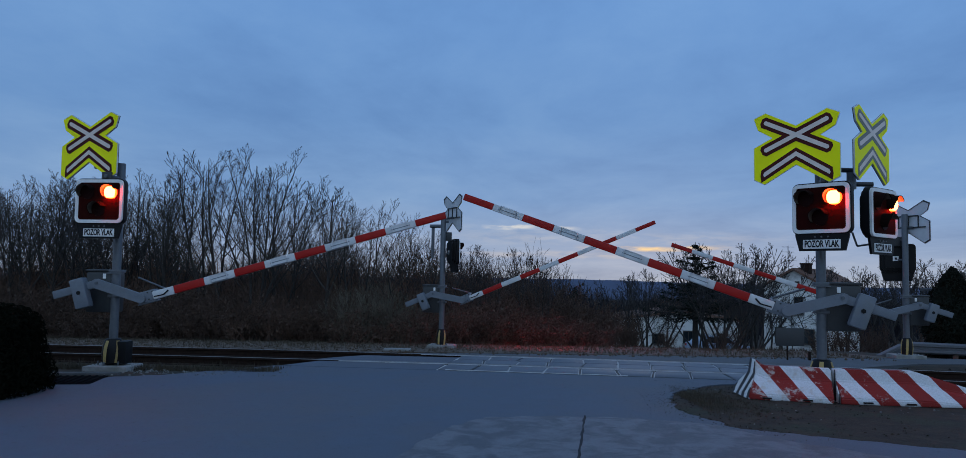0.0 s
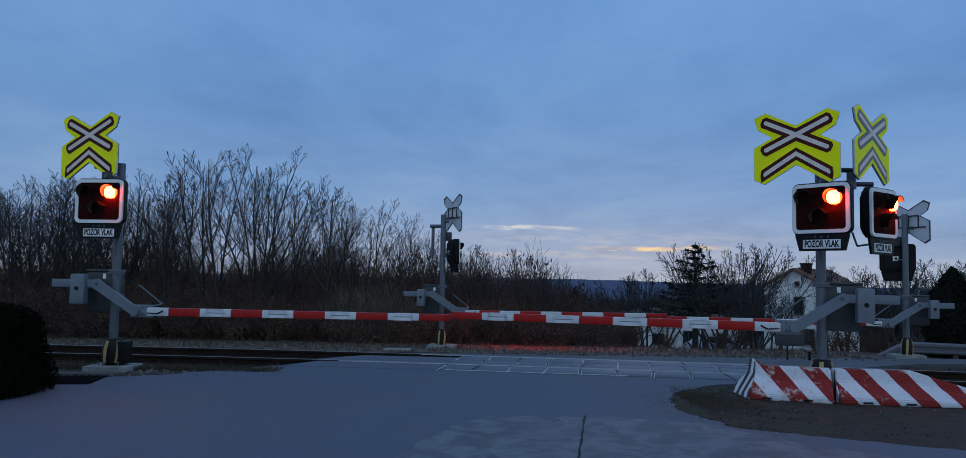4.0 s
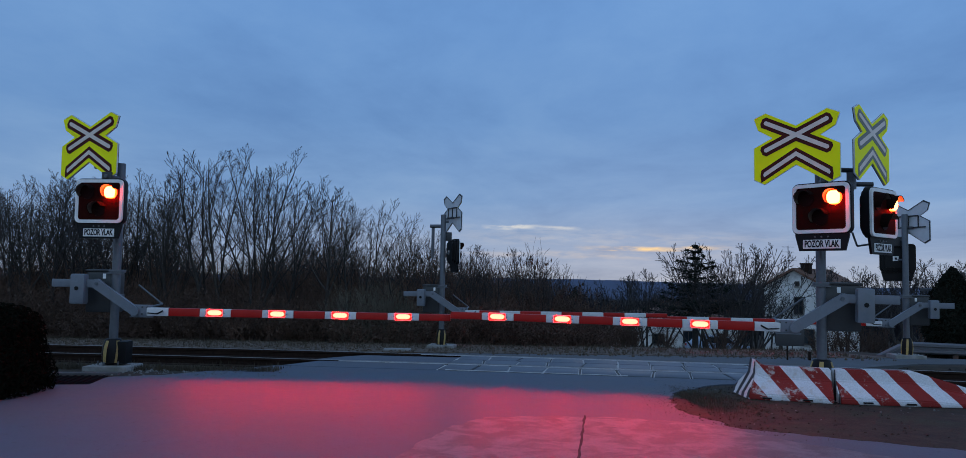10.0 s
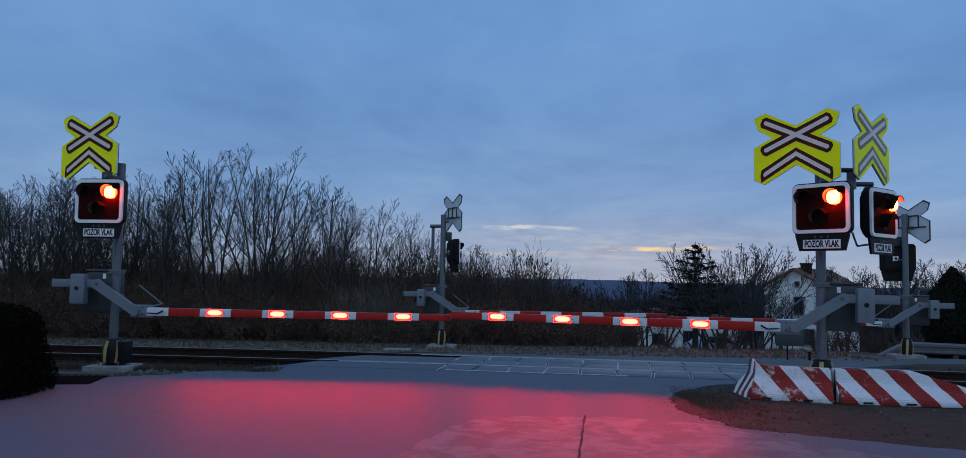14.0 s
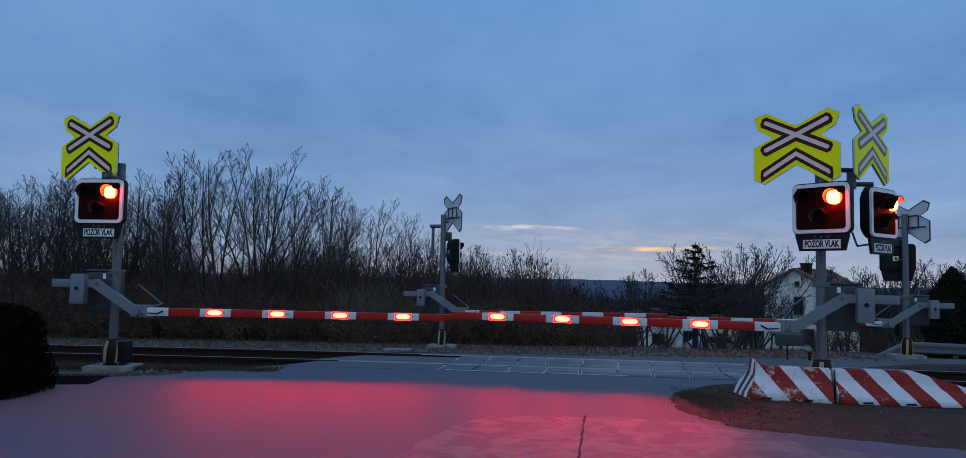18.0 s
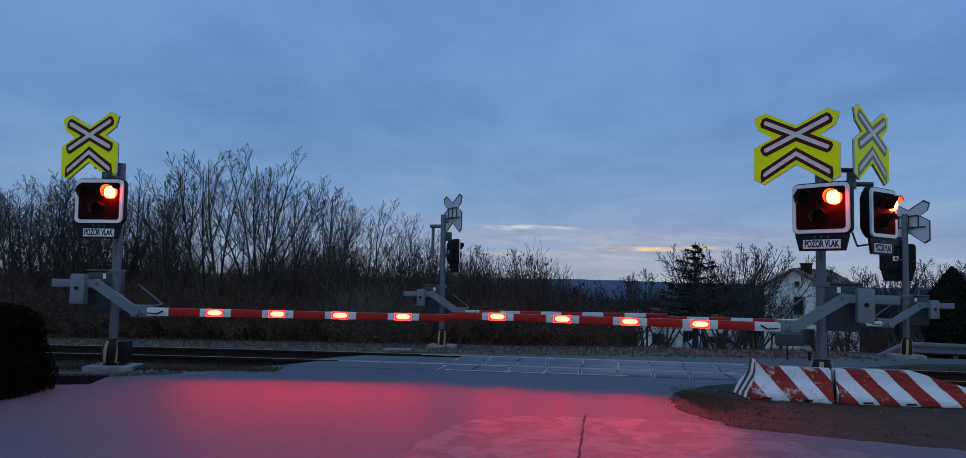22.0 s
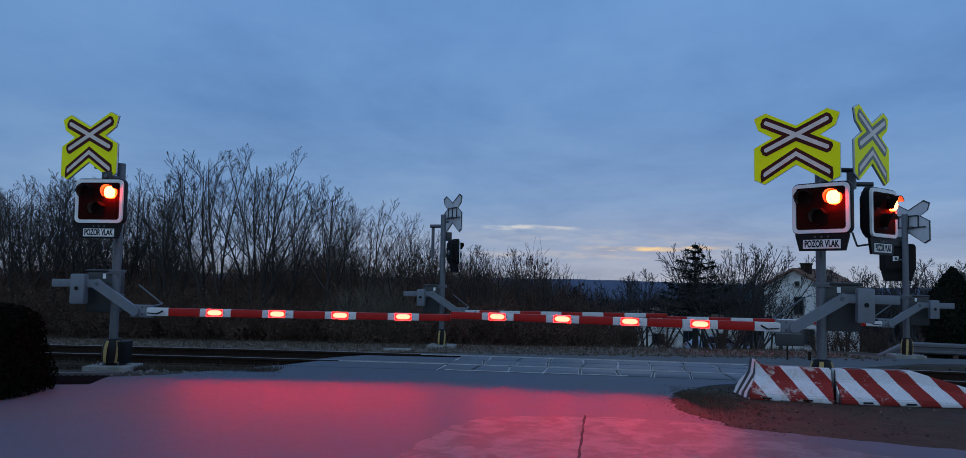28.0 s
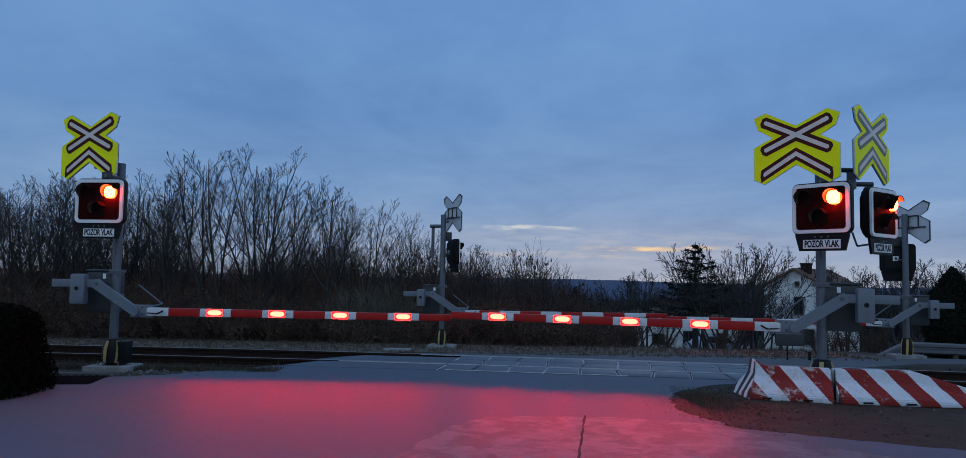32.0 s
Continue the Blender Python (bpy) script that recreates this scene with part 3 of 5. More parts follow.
def build_track():
    track = thing("railway_track", pose(0, 0, 0), "single railway line with rusty rails on dark ballast", "railway track", kind="structure")
    for off in (0.0, 1.505):
        part("rail", rail_shape(off, -45, 45), RUST, track, "rusty steel rail")
        s = Shape()
        verts, faces = [], []
        xs = [-45 + 1.5 * i for i in range(61)]
        for x in xs:
            verts += [(x, rail_y(x) + off - 0.034, 0.014), (x, rail_y(x) + off + 0.034, 0.014), (x, rail_y(x) + off + 0.034, 0.017), (x, rail_y(x) + off - 0.034, 0.017)]
        for j in range(60):
            for i in range(4):
                faces.append((4 * j + i, 4 * j + (i + 1) % 4, 4 * j + 4 + (i + 1) % 4, 4 * j + 4 + i))
        part("rail_head", s.put(verts, faces), RAIL, track, "worn shining running surface")
    sl = Shape().box(0.24, 2.5, 0.14, (0, 0, 0), bevel=0.012).mesh("sleeper", SLEEPER)
    x = -24.0
    while x < 24:
        if not -3.6 < x < 6.4:
            part("sleeper", sl, SLEEPER, track, at=pose(x, rail_y(x) + 0.75, -0.22, 0, 0, math.degrees(-0.13 - 0.01 * max(-9, min(9, x)))))
        x += 0.62
    # grit bed below the rubber panels, seen in their joints
    bed = Shape()
    for x0 in [-0.62 + 0.6 * i for i in range(9)]:
        x1 = x0 + 0.6
        for o0, o1 in ((-0.93, -0.09), (0.09, 1.415)):
            a = [(p + o * 0.16, rail_y(p + o * 0.16) + o) for p, o in ((x0, o0), (x1, o0), (x1, o1), (x0, o1))]
            bed.put([(p, q, z) for z in (-0.1, -0.004) for p, q in a], [(0, 1, 2, 3), (4, 5, 6, 7), (0, 1, 5, 4), (1, 2, 6, 5), (2, 3, 7, 6), (3, 0, 4, 7)])
    part("joint_bed", bed, GRIT_GLINT, track, "pale grit in the joints between the panels")
    jit = random.Random(17)
    for row, (o0, o1) in enumerate(((-0.90, -0.115), (0.115, 0.735), (0.77, 1.39))):
        seams = [(-0.62 + 0.6 * i + jit.uniform(-0.045, 0.045), -0.62 + 0.6 * i + jit.uniform(-0.045, 0.045), jit.uniform(0.014, 0.036)) for i in range(10)]
        for i in range(9):
            (a0, a1, ga), (b0, b1, gb) = seams[i], seams[i + 1]
            a = [(p + o * 0.16, rail_y(p + o * 0.16) + o) for p, o in ((a0 + ga, o0), (b0 - gb, o0), (b1 - gb, o1), (a1 + ga, o1))]
            cx, cy = sum(p[0] for p in a) / 4, sum(p[1] for p in a) / 4
            s = Shape()
            verts = [(p - cx, q - cy, z) for z in (-0.08, 0.004) for p, q in a] + [((p - cx) * 0.96, (q - cy) * 0.97, 0.012) for p, q in a]
            s.put(verts, [(0, 1, 2, 3), (0, 1, 5, 4), (1, 2, 6, 5), (2, 3, 7, 6), (3, 0, 4, 7), (4, 5, 9, 8), (5, 6, 10, 9), (6, 7, 11, 10), (7, 4, 8, 11), (8, 9, 10, 11)])
            part("panel", s, PANEL, track, at=pose(cx, cy, 0))
            if i and ga > 0.021:
                w = ga * 0.42
                q = [(p + o * 0.16, rail_y(p + o * 0.16) + o) for p, o in ((a0 - w, o0), (a0 + w, o0), (a1 + w, o1), (a1 - w, o1))]
                strip = Shape().put([(x, y, z) for z in (-0.05, 0.006) for x, y in q], [(0, 1, 2, 3), (4, 5, 6, 7), (0, 1, 5, 4), (1, 2, 6, 5), (2, 3, 7, 6), (3, 0, 4, 7)])
                part("joint_seal", strip, BLACK, track, "dark rubber seal in the joint")
    # pale strips painting in the rails' sky glint, one along the panels' outer edge
    for o0, o1, x0, x1 in ((-0.105, -0.045, -2.6, 5.6), (1.40, 1.46, -1.2, 6.0), (-0.935, -0.895, -0.6, 2.4)):
        strip = Shape()
        xs = [x0 + (x1 - x0) * i / 24 for i in range(25)]
        verts = [(x, rail_y(x) + o, z) for x in xs for o, z in ((o0, 0.006), (o1, 0.006), (o1, 0.013), (o0, 0.013))]
        faces = [(4 * j + i, 4 * j + (i + 1) % 4, 4 * j + 4 + (i + 1) % 4, 4 * j + 4 + i) for j in range(24) for i in range(4)]
        part("edge_strip", strip.put(verts, faces), GRIT_GLINT, track, "pale strip painted in for the glint along the rail")
    # loose stone of the bed
    rng = random.Random(8)
    st = Shape()
    for i in range(5200):
        x = rng.uniform(-13, -3.2) if i % 5 else rng.uniform(6.6, 12)
        d = rng.choice((rng.uniform(-1.25, 2.7), rng.gauss(-0.95, 0.2), rng.gauss(2.3, 0.25)))
        r = rng.uniform(0.02, 0.045)
        base = -0.26 + 0.18 * fade(-0.7, -1.4, d) + 0.2 * fade(2.2, 2.8, d)
        m = Matrix.Translation((x, rail_y(x) + d, base + lie(x, rail_y(x) + d) + r * 0.4)) @ Euler((rng.random() * 6, rng.random() * 6, rng.random() * 6)).to_matrix().to_4x4()
        q = [(r * rng.uniform(0.7, 1.2) * a, r * rng.uniform(0.7, 1.2) * b, r * rng.uniform(0.5, 1.0) * c) for a, b, c in ((1, 0, 0), (-1, 0, 0), (0, 1, 0), (0, -1, 0), (0, 0, 1), (0, 0, -1))]
        st.put(q, [(0, 2, 4), (2, 1, 4), (1, 3, 4), (3, 0, 4), (2, 0, 5), (1, 2, 5), (3, 1, 5), (0, 3, 5)], m)
    me = bpy.data.meshes.new("ballast")
    me.from_pydata(st.v, [], st.f)
    me.materials.append(BALLAST)
    tagged(new("ballast", me), "dark crushed stone ballast round the sleepers", "ballast", kind="stuff")


# ---- warning signs and signals
SIGN = [(0.0, 0.296), (0.42, 0.50), (0.587, 0.43), (0.53, 0.27), (0.325, 0.15), (0.587, 0.02), (0.587, -0.42), (0.44, -0.49), (0.0, -0.235)]
SIGN = [(x * 1.02, z * 1.10) for x, z in SIGN]
SIGN = SIGN + [(-x, z) for x, z in SIGN[-2:0:-1]]


def bar_poly(x0, z0, x1, z1, w, tip=0.035):
    d = Vector((x1 - x0, z1 - z0)).normalized()
    n = Vector((-d.y, d.x)) * w / 2
    a, b = Vector((x0, z0)), Vector((x1, z1))
    t = d * tip
    return [tuple(p) for p in (a + n + t, a + n * 0.45, a - n * 0.45, a - n + t, b - n - t, b - n * 0.45, b + n * 0.45, b + n - t)]


def chevron_poly(half, apex, end, w):
    s = Vector((half, end - apex)).normalized()
    up = w / 2 / abs(s.x)
    return [(0, apex + up), (half, end + up), (half + 0.012, end), (half, end - up), (0, apex - up), (-half, end - up), (-half - 0.012, end), (-half, end + up)]


def warning_sign(owner, at, pale=False):
    """A yellow board with a crossbuck over a chevron; it faces its own -y."""
    board = part("warning_sign", Shape().prism(SIGN, 0.0, 0.018), BACKPLATE, owner, "yellow crossbuck board with chevron on bare aluminium", at)
    part("face", Shape().prism([(x * 0.985, z * 0.985) for x, z in SIGN], -0.004, -0.0005), YELLOW, board, "fluorescent yellow sheeting")
    dark, tone = (FADED, "faded grey") if pale else (MAROON, "maroon")
    y = -0.004
    for i, (z0, z1) in enumerate(((0.423, -0.05), (-0.05, 0.423))):
        part("border", Shape().prism(bar_poly(-0.485, z0, 0.485, z1, 0.168), y - 0.003 - 0.002 * i, y), dark, board, tone + " border of the cross")
        part("bar", Shape().prism(bar_poly(-0.445, z0 - (0.018 if z0 > z1 else -0.018), 0.445, z1 + (0.018 if z0 > z1 else -0.018), 0.062, 0.02), y - 0.008 - 0.002 * i, y), SILVER, board, "silver-white bar of the cross")
    part("border", Shape().prism(chevron_poly(0.49, -0.094, -0.412, 0.156), y - 0.003, y), dark, board, tone + " border of the chevron")
    part("bar", Shape().prism(chevron_poly(0.45, -0.094, -0.388, 0.058), y - 0.006, y), SILVER, board, "silver-white bar of the chevron")
    part("edge_trim", ring(SIGN, [(x * 0.955, z * 0.945) for x, z in SIGN], 0.019, 0.030), GREY_DARK, board, "dark folded edge")
    for z, w in ((0.17, 0.56), (-0.12, 0.96)):
        part("rib", Shape().box(w, 0.03, 0.03, (0, 0.034, z)), GREY_DARK, board)
    for x in (-0.28, 0, 0.28):
        part("rib", Shape().box(0.025, 0.02, 0.29, (x, 0.03, 0.025)), GREY_DARK, board)
    for x in (-0.12, 0.12):
        part("clamp", Shape().box(0.06, 0.10, 0.05, (x, 0.09, -0.12), bevel=0.005), GALV, board)
    return board


def round_rect(w, h, r, n=5):
    out = []
    for cx, cz, a0 in ((w / 2 - r, h / 2 - r, 0), (-w / 2 + r, h / 2 - r, 90), (-w / 2 + r, -h / 2 + r, 180), (w / 2 - r, -h / 2 + r, 270)):
        for i in range(n + 1):
            a = radians(a0 + 90 * i / n)
            out.append((cx + r * math.cos(a), cz + r * math.sin(a)))
    return out


def ring(outer, inner, y0, y1):
    s = Shape()
    n = len(outer)
    verts = [(x, y0, z) for x, z in outer] + [(x, y0, z) for x, z in inner] + [(x, y1, z) for x, z in outer] + [(x, y1, z) for x, z in inner]
    faces = []
    for i in range(n):
        j = (i + 1) % n
        faces += [(i, j, n + j, n + i), (2 * n + i, 3 * n + i, 3 * n + j, 2 * n + j), (i, 2 * n + i, 2 * n + j, j), (n + i, n + j, 3 * n + j, 3 * n + i)]
    return s.put(verts, faces)


BLINKERS = []


def signal_head(owner, at, flash=True):
    """Three lenses on a dark screen with a white rim; it faces its own -y."""
    body = Shape()
    body.prism(round_rect(0.825, 0.725, 0.095), 0.02, 0.10)
    body.prism(round_rect(0.74, 0.64, 0.09), 0.10, 0.15)
    body.prism(round_rect(0.60, 0.52, 0.07), 0.15, 0.20)
    head = part("signal_head", body, BLACK, owner, "black signal head with two red lamps", at)
    part("skirt", Shape().prism([(-0.37, -0.30), (0.37, -0.30), (0.375, -0.38), (0.32, -0.59), (-0.32, -0.59), (-0.375, -0.38)], 0.025, 0.06), BLACK, head, "black lower skirt")
    part("screen", Shape().prism(round_rect(0.72, 0.62, 0.05), -0.002, 0.02), DARKRED, head, "dark screen")
    part("rim", ring(round_rect(0.79, 0.69, 0.08), round_rect(0.69, 0.59, 0.045), -0.012, 0.022), WHITE, head, "white reflective rim")
    plate = part("plate", Shape().box(0.52, 0.008, 0.125, (0, 0.02, -0.497), bevel=0.002), WHITE, head, "white plate")
    for x in (-0.09, 0.0, 0.09):
        part("rivet", Shape().tube((x, 0.014, -0.395), (x, 0.026, -0.395), 0.012, n=8), GALV, head)
    letters("POZOR VLAK", 0.130, BLACK, head, Matrix.Translation((0, 0.0145, -0.497)) @ pose(0, 0, 0, 90) @ Matrix.Diagonal((0.60, 1, 1, 1)), "black lettering")
    for x, z in ((-0.2, 0.14), (0.2, 0.14), (0, -0.13)):
        lens = Shape()
        lens.tube((x, 0.0, z), (x, -0.012, z), 0.112, 0.108, 24)
        part("lens", lens, LENS, head, "dark glass lens")
        hood = Shape()
        n = 16
        verts, faces = [], []
        for k, (yy, rr) in enumerate(((-0.004, 0.128), (-0.15, 0.123))):
            for t in (0.0, -0.006):
                for i in range(n + 1):
                    a = radians(22 + 194 * i / n)
                    yo = yy + (0.06 * max(0, 0.4 - math.sin(a)) if k else 0)
                    verts.append((x + (rr + t) * math.cos(a), yo, z + (rr + t) * math.sin(a)))
        w = n + 1
        for i in range(n):
            faces += [(i, i + 1, 2 * w + i + 1, 2 * w + i), (w + i, 3 * w + i, 3 * w + i + 1, w + i + 1), (2 * w + i, 2 * w + i + 1, 3 * w + i + 1, 3 * w + i)]
        faces += [(0, 2 * w, 3 * w, w), (n, w + n, 3 * w + n, 2 * w + n)]
        part("hood", hood.put(verts, faces), HOOD, head, "black sun hood")
        # added lining, lighter and warm to raise the lamp's glow in the hood
        lining = Shape()
        verts = [(x + rr * math.cos(radians(24 + 190 * i / n)), yy + (0.06 * max(0, 0.4 - math.sin(radians(24 + 190 * i / n))) if yy < -0.1 else 0), z + rr * math.sin(radians(24 + 190 * i / n)))
                 for yy, rr in ((-0.014, 0.1205), (-0.143, 0.1160), (-0.014, 0.1190), (-0.143, 0.1145)) for i in range(w)]
        faces = [f for i in range(n) for f in ((i, i + 1, w + i + 1, w + i), (2 * w + i, 3 * w + i, 3 * w + i + 1, 2 * w + i + 1), (w + i, w + i + 1, 3 * w + i + 1, 3 * w + i))]
        part("hood_lining", lining.put(verts, faces), GLOW_LINING, head, "satin lining added in a warm tone to raise the lamp's glow")
    tag = part("sticker", Shape().box(0.13, 0.004, 0.12, (0.05, 0.203, -0.02)), WHITE, head, "small white sticker with a dark mark")
    part("sticker_mark", Shape().box(0.05, 0.004, 0.06, (0.05, 0.207, -0.02)), BLACK, head)
    for x, phase in ((-0.2, 0), (0.2, 1)):
        dome = Shape()
        verts, faces = [(0, -0.055, 0)], []
        rings = ((0.035, -0.051), (0.075, -0.036), (0.103, -0.006), (0.103, 0.045))
        for r, yy in rings:
            verts += [(r * math.cos(2 * math.pi * i / 20), yy, r * math.sin(2 * math.pi * i / 20)) for i in range(20)]
        faces += [(0, 1 + i, 1 + (i + 1) % 20) for i in range(20)]
        for q in range(3):
            faces += [(1 + 20 * q + i, 1 + 20 * q + (i + 1) % 20, 21 + 20 * q + (i + 1) % 20, 21 + 20 * q + i) for i in range(20)]
        faces.append(tuple(range(61, 81)))
        lamp = part("lamp", dome.put(verts, faces), LAMP_RED, head, "red flashing lamp", pose(x, 0.06, 0.14))
        if flash:
            BLINKERS.append((lamp, "right" if phase else "left", (x, 0.06, 0.14), (x, -0.040, 0.14)))
    return head


# ---- barrier drives with their booms
ARMS = []


def barrier(name_at, side, root_h, head_yaw, sign_yaw, head_h, sign_h, label, near=True, turn=0.0, extra=False, head_off=(0.48, 0.0), sign_off=(0.30, -0.36), pole_h=3.35, cabinet=False, size=1.0, sign_size=1.0, hub=0.31, shift=0.0):
    """One corner of the crossing. side: which way the boom points; near: its lamps shine towards the near road."""
    owner = thing("level_crossing_barrier", name_at, label, "crossing barrier", "barriers of the level crossing")
    part("plinth", Shape().box(0.72 if near else 0.66, 0.60, 0.2, (0.02 * side, 0, -0.035 if near else 0.01), bevel=0.025), CONCRETE, owner, "pale concrete plinth")
    slim = 1.0 if near else 0.78
    skirt = Shape().lathe([(r * slim, z) for r, z in ((0.12, 0.08), (0.15, 0.10), (0.165, 0.24), (0.16, 0.36), (0.125, 0.47), (0.10, 0.49))], 24)
    base = part("base_cover", skirt, BLACK, owner, "black round base cover with worn yellow bands")
    for i in range(5):
        a0 = radians(72 * i + 20)
        b = Shape()
        levels = ((0.11, 0.156, 0.0), (0.24, 0.169, 0.06), (0.36, 0.164, 0.12), (0.46, 0.132, 0.16))
        verts = [(rr * math.cos(a0 + da + sh), rr * math.sin(a0 + da + sh), z) for inner in (0.0, 0.012) for z, r, sh in levels for da in (0, 0.2, 0.4) for rr in (r * slim - inner,)]
        faces = []
        for j in range(3):
            for q in range(2):
                i0 = 3 * j + q
                faces += [(i0, i0 + 1, i0 + 4, i0 + 3), (12 + i0, 15 + i0, 16 + i0, 13 + i0)]
            faces += [(3 * j, 3 * j + 3, 15 + 3 * j, 12 + 3 * j), (3 * j + 2, 14 + 3 * j, 17 + 3 * j, 5 + 3 * j)]
        part("band", b.put(verts, faces), WARNYEL, base, "worn yellow band")
    if cabinet:
        part("cable_box", Shape().box(0.15, 0.24, 0.36, (0.185, 0.02, 0.27), bevel=0.02), BLACK, owner, "black cable box")
    for i in range(6):
        a = radians(60 * i + 20)
        part("bolt", Shape().tube((0.21 * math.cos(a), 0.21 * math.sin(a), 0.07), (0.21 * math.cos(a), 0.21 * math.sin(a), 0.13), 0.016, n=6), GALV, base)
    part("pole", Shape().lathe([(0.068, 0.4), (0.068, pole_h - 0.02), (0.062, pole_h)], 24), GALV, owner, "grey galvanised steel pole")
    hub_x, hub_z = -side * hub, root_h + 0.43
    box = Shape().box(0.47, 0.34, 0.66, (hub_x - side * 0.04, 0.14, hub_z - 0.14), bevel=0.03)
    drive = part("drive_box", box, GREY_DARK, owner, "dark grey drive housing")
    part("lid", Shape().box(0.50, 0.37, 0.035, (hub_x - side * 0.04, 0.14, hub_z + 0.21), bevel=0.012), GREY_DARK, drive)
    part("sticker", Shape().box(0.05, 0.004, 0.08, (hub_x + side * 0.02, -0.032, hub_z + 0.12)), WHITE, drive, "small pale sticker")
    for z in (hub_z + 0.2, hub_z - 0.2):
        part("pole_clamp", Shape().box(0.2, 0.18, 0.05, (0, 0.02, z), bevel=0.008), GALV, owner)
    part("axle", Shape().tube((hub_x, -0.24, hub_z), (hub_x, 0.40, hub_z), 0.035, n=16), GALV, owner)
    part("bracket", Shape().box(0.26, 0.02, 0.02, (0.02 * side, -0.08, hub_z + 0.17)), GALV, owner)
    # the swinging arm, about the axle
    arm_y = -0.21
    arm = Shape()
    u = side
    arm.box(0.72, 0.06, 0.125, (-0.36 * u, 0, 0.0), bevel=0.008)
    arm.tube((0, -0.035, 0), (0, 0.035, 0), 0.075, n=20)
    beam = [(-0.03 * u, 0.060), (0.05 * u, 0.055), (0.09 * u, 0.035), (0.69 * u, -0.365), (0.72 * u, -0.40), (0.715 * u, -0.46), (0.68 * u, -0.495), (0.63 * u, -0.50), (-0.04 * u, -0.06)]
    arm.prism(beam if u > 0 else beam[::-1], -0.075, -0.01)
    back_beam = Shape().tube((0.43 * u, 0.52, -0.02), (0.84 * u, 0.52, -0.33), 0.016, n=10).tube((0.84 * u, 0.52, -0.33), (0.84 * u, 0.05, -0.36), 0.016, n=10)
    swing = part("arm", arm, GREY, owner, "grey painted steel lifting arm", pose(hub_x, arm_y, hub_z))
    part("stay_rod", back_beam, GALV, swing, "thin steel stay")
    part("counterweight", Shape().box(0.23 if near else 0.20, 0.16, 0.48 if near else 0.42, (-0.27 * u, -0.03, -0.09), bevel=0.03), GREY, swing, "grey cast counterweight")
    part("bolt", Shape().tube((-0.27 * u, -0.12, -0.08), (-0.27 * u, -0.105, -0.08), 0.035, n=6), BLACK, swing)
    part("bolt", Shape().tube((0.03 * u, -0.095, 0.0), (0.03 * u, -0.07, 0.0), 0.028, n=6), GALV, swing)
    clampbox = Shape().box(0.30, 0.13, 0.175, (0.73 * u, 0.035, -0.415), bevel=0.008)
    clampbox.box(0.34, 0.10, 0.02, (0.73 * u, 0.03, -0.515), bevel=0.004)
    clamp = part("boom_clamp", clampbox, GREY, swing, "grey boom clamp")
    for bx in (0.765, 0.845):
        for bz in (-0.36, -0.47):
            part("bolt", Shape().tube((bx * u, -0.042, bz), (bx * u, -0.028, bz), 0.014, n=6), GREY_DARK, clamp)
    part("cable", Shape().tube((0.86 * u, -0.05, -0.45), (1.02 * u, -0.068, -0.46), 0.009, n=8).tube((1.02 * u, -0.068, -0.46), (1.11 * u, -0.062, -0.41), 0.012, n=8), BLACK, swing, "short black cable")
    x, h, d = 0.84, 0.130 if near else 0.115, 0.10
    mid = -0.43 if near else -0.445
    lengths = [0.35] + [0.5] * 9
    for i, ln in enumerate(lengths):
        taper = 1.0 - 0.02 * i
        mat = RED if i % 2 else BOOMWHITE
        s = Shape().box(ln - 0.001, d * taper, h * taper, ((x + ln / 2) * u, 0, mid), bevel=0.012)
        part("boom_section", s, mat, swing, "red reflective boom section" if i % 2 else "white reflective boom section")
        if i % 2 == 0 and i:
            yf = (-1 if near else 1)
            c = (x + ln / 2) * u
            part("lamp_groove", Shape().box(0.31, 0.004, 0.012, (c, yf * (d * taper / 2 + 0.001), -0.43), bevel=0.001), GREY, swing)
            led = Shape().box(0.25, 0.03, 0.094, (0, 0, 0), bevel=0.012) if near else Shape().box(0.36, 0.03, 0.035, (0, 0, 0), bevel=0.006)
            # unseen baffles, added to shape the lamps' spill on road and verge
            if near:
                out = d * taper / 2
                part("lamp_lip", Shape().box(0.262, 0.072, 0.004, (c, yf * (out + 0.036), -0.481)), BOOMWHITE, swing, "thin white ledge added below the lamp to cut its light on the road")
                for e in (-0.13, 0.13):
                    part("lamp_cheek", Shape().box(0.004, 0.040, 0.108, (c + e, yf * (out + 0.020), -0.425)), BOOMWHITE, swing, "thin white side plate added to narrow the lamp's light")
                part("lamp_visor", Shape().box(0.25, 0.018, 0.004, (c, yf * (d * taper / 2 + 0.009), -0.369)), BOOMWHITE, swing, "thin white ledge added above the lamp to hold its light down")
            else:
                visor = Shape().box(0.40, 0.14, 0.006, (c, yf * (d * taper / 2 + 0.07), -0.404)).box(0.40, 0.006, 0.085, (c, yf * (d * taper / 2 + 0.137), -0.444))
                part("lamp_visor", visor, GREY_DARK, swing, "thin dark shield added to keep the far lamp's light off the shrubs")
            lamp = part("boom_lamp", led, LAMP_LED if near else LAMP_FAR if side > 0 and i < 5 else LAMP_DIM, swing, "red flashing boom lamp", pose(c, yf * 0.02, -0.425))
            BLINKERS.append((lamp, "near" if near or side < 0 else "far", (c, yf * 0.02, -0.425), (c, yf * (d * taper / 2 + 0.009), -0.425)))
        x += ln
    ARMS.append((swing, (hub_x, arm_y, hub_z), side))
    # sign and signal on the pole; yaws are in the place's own axes
    def facing(yaw, fwd, lat, z):
        a = radians(yaw)
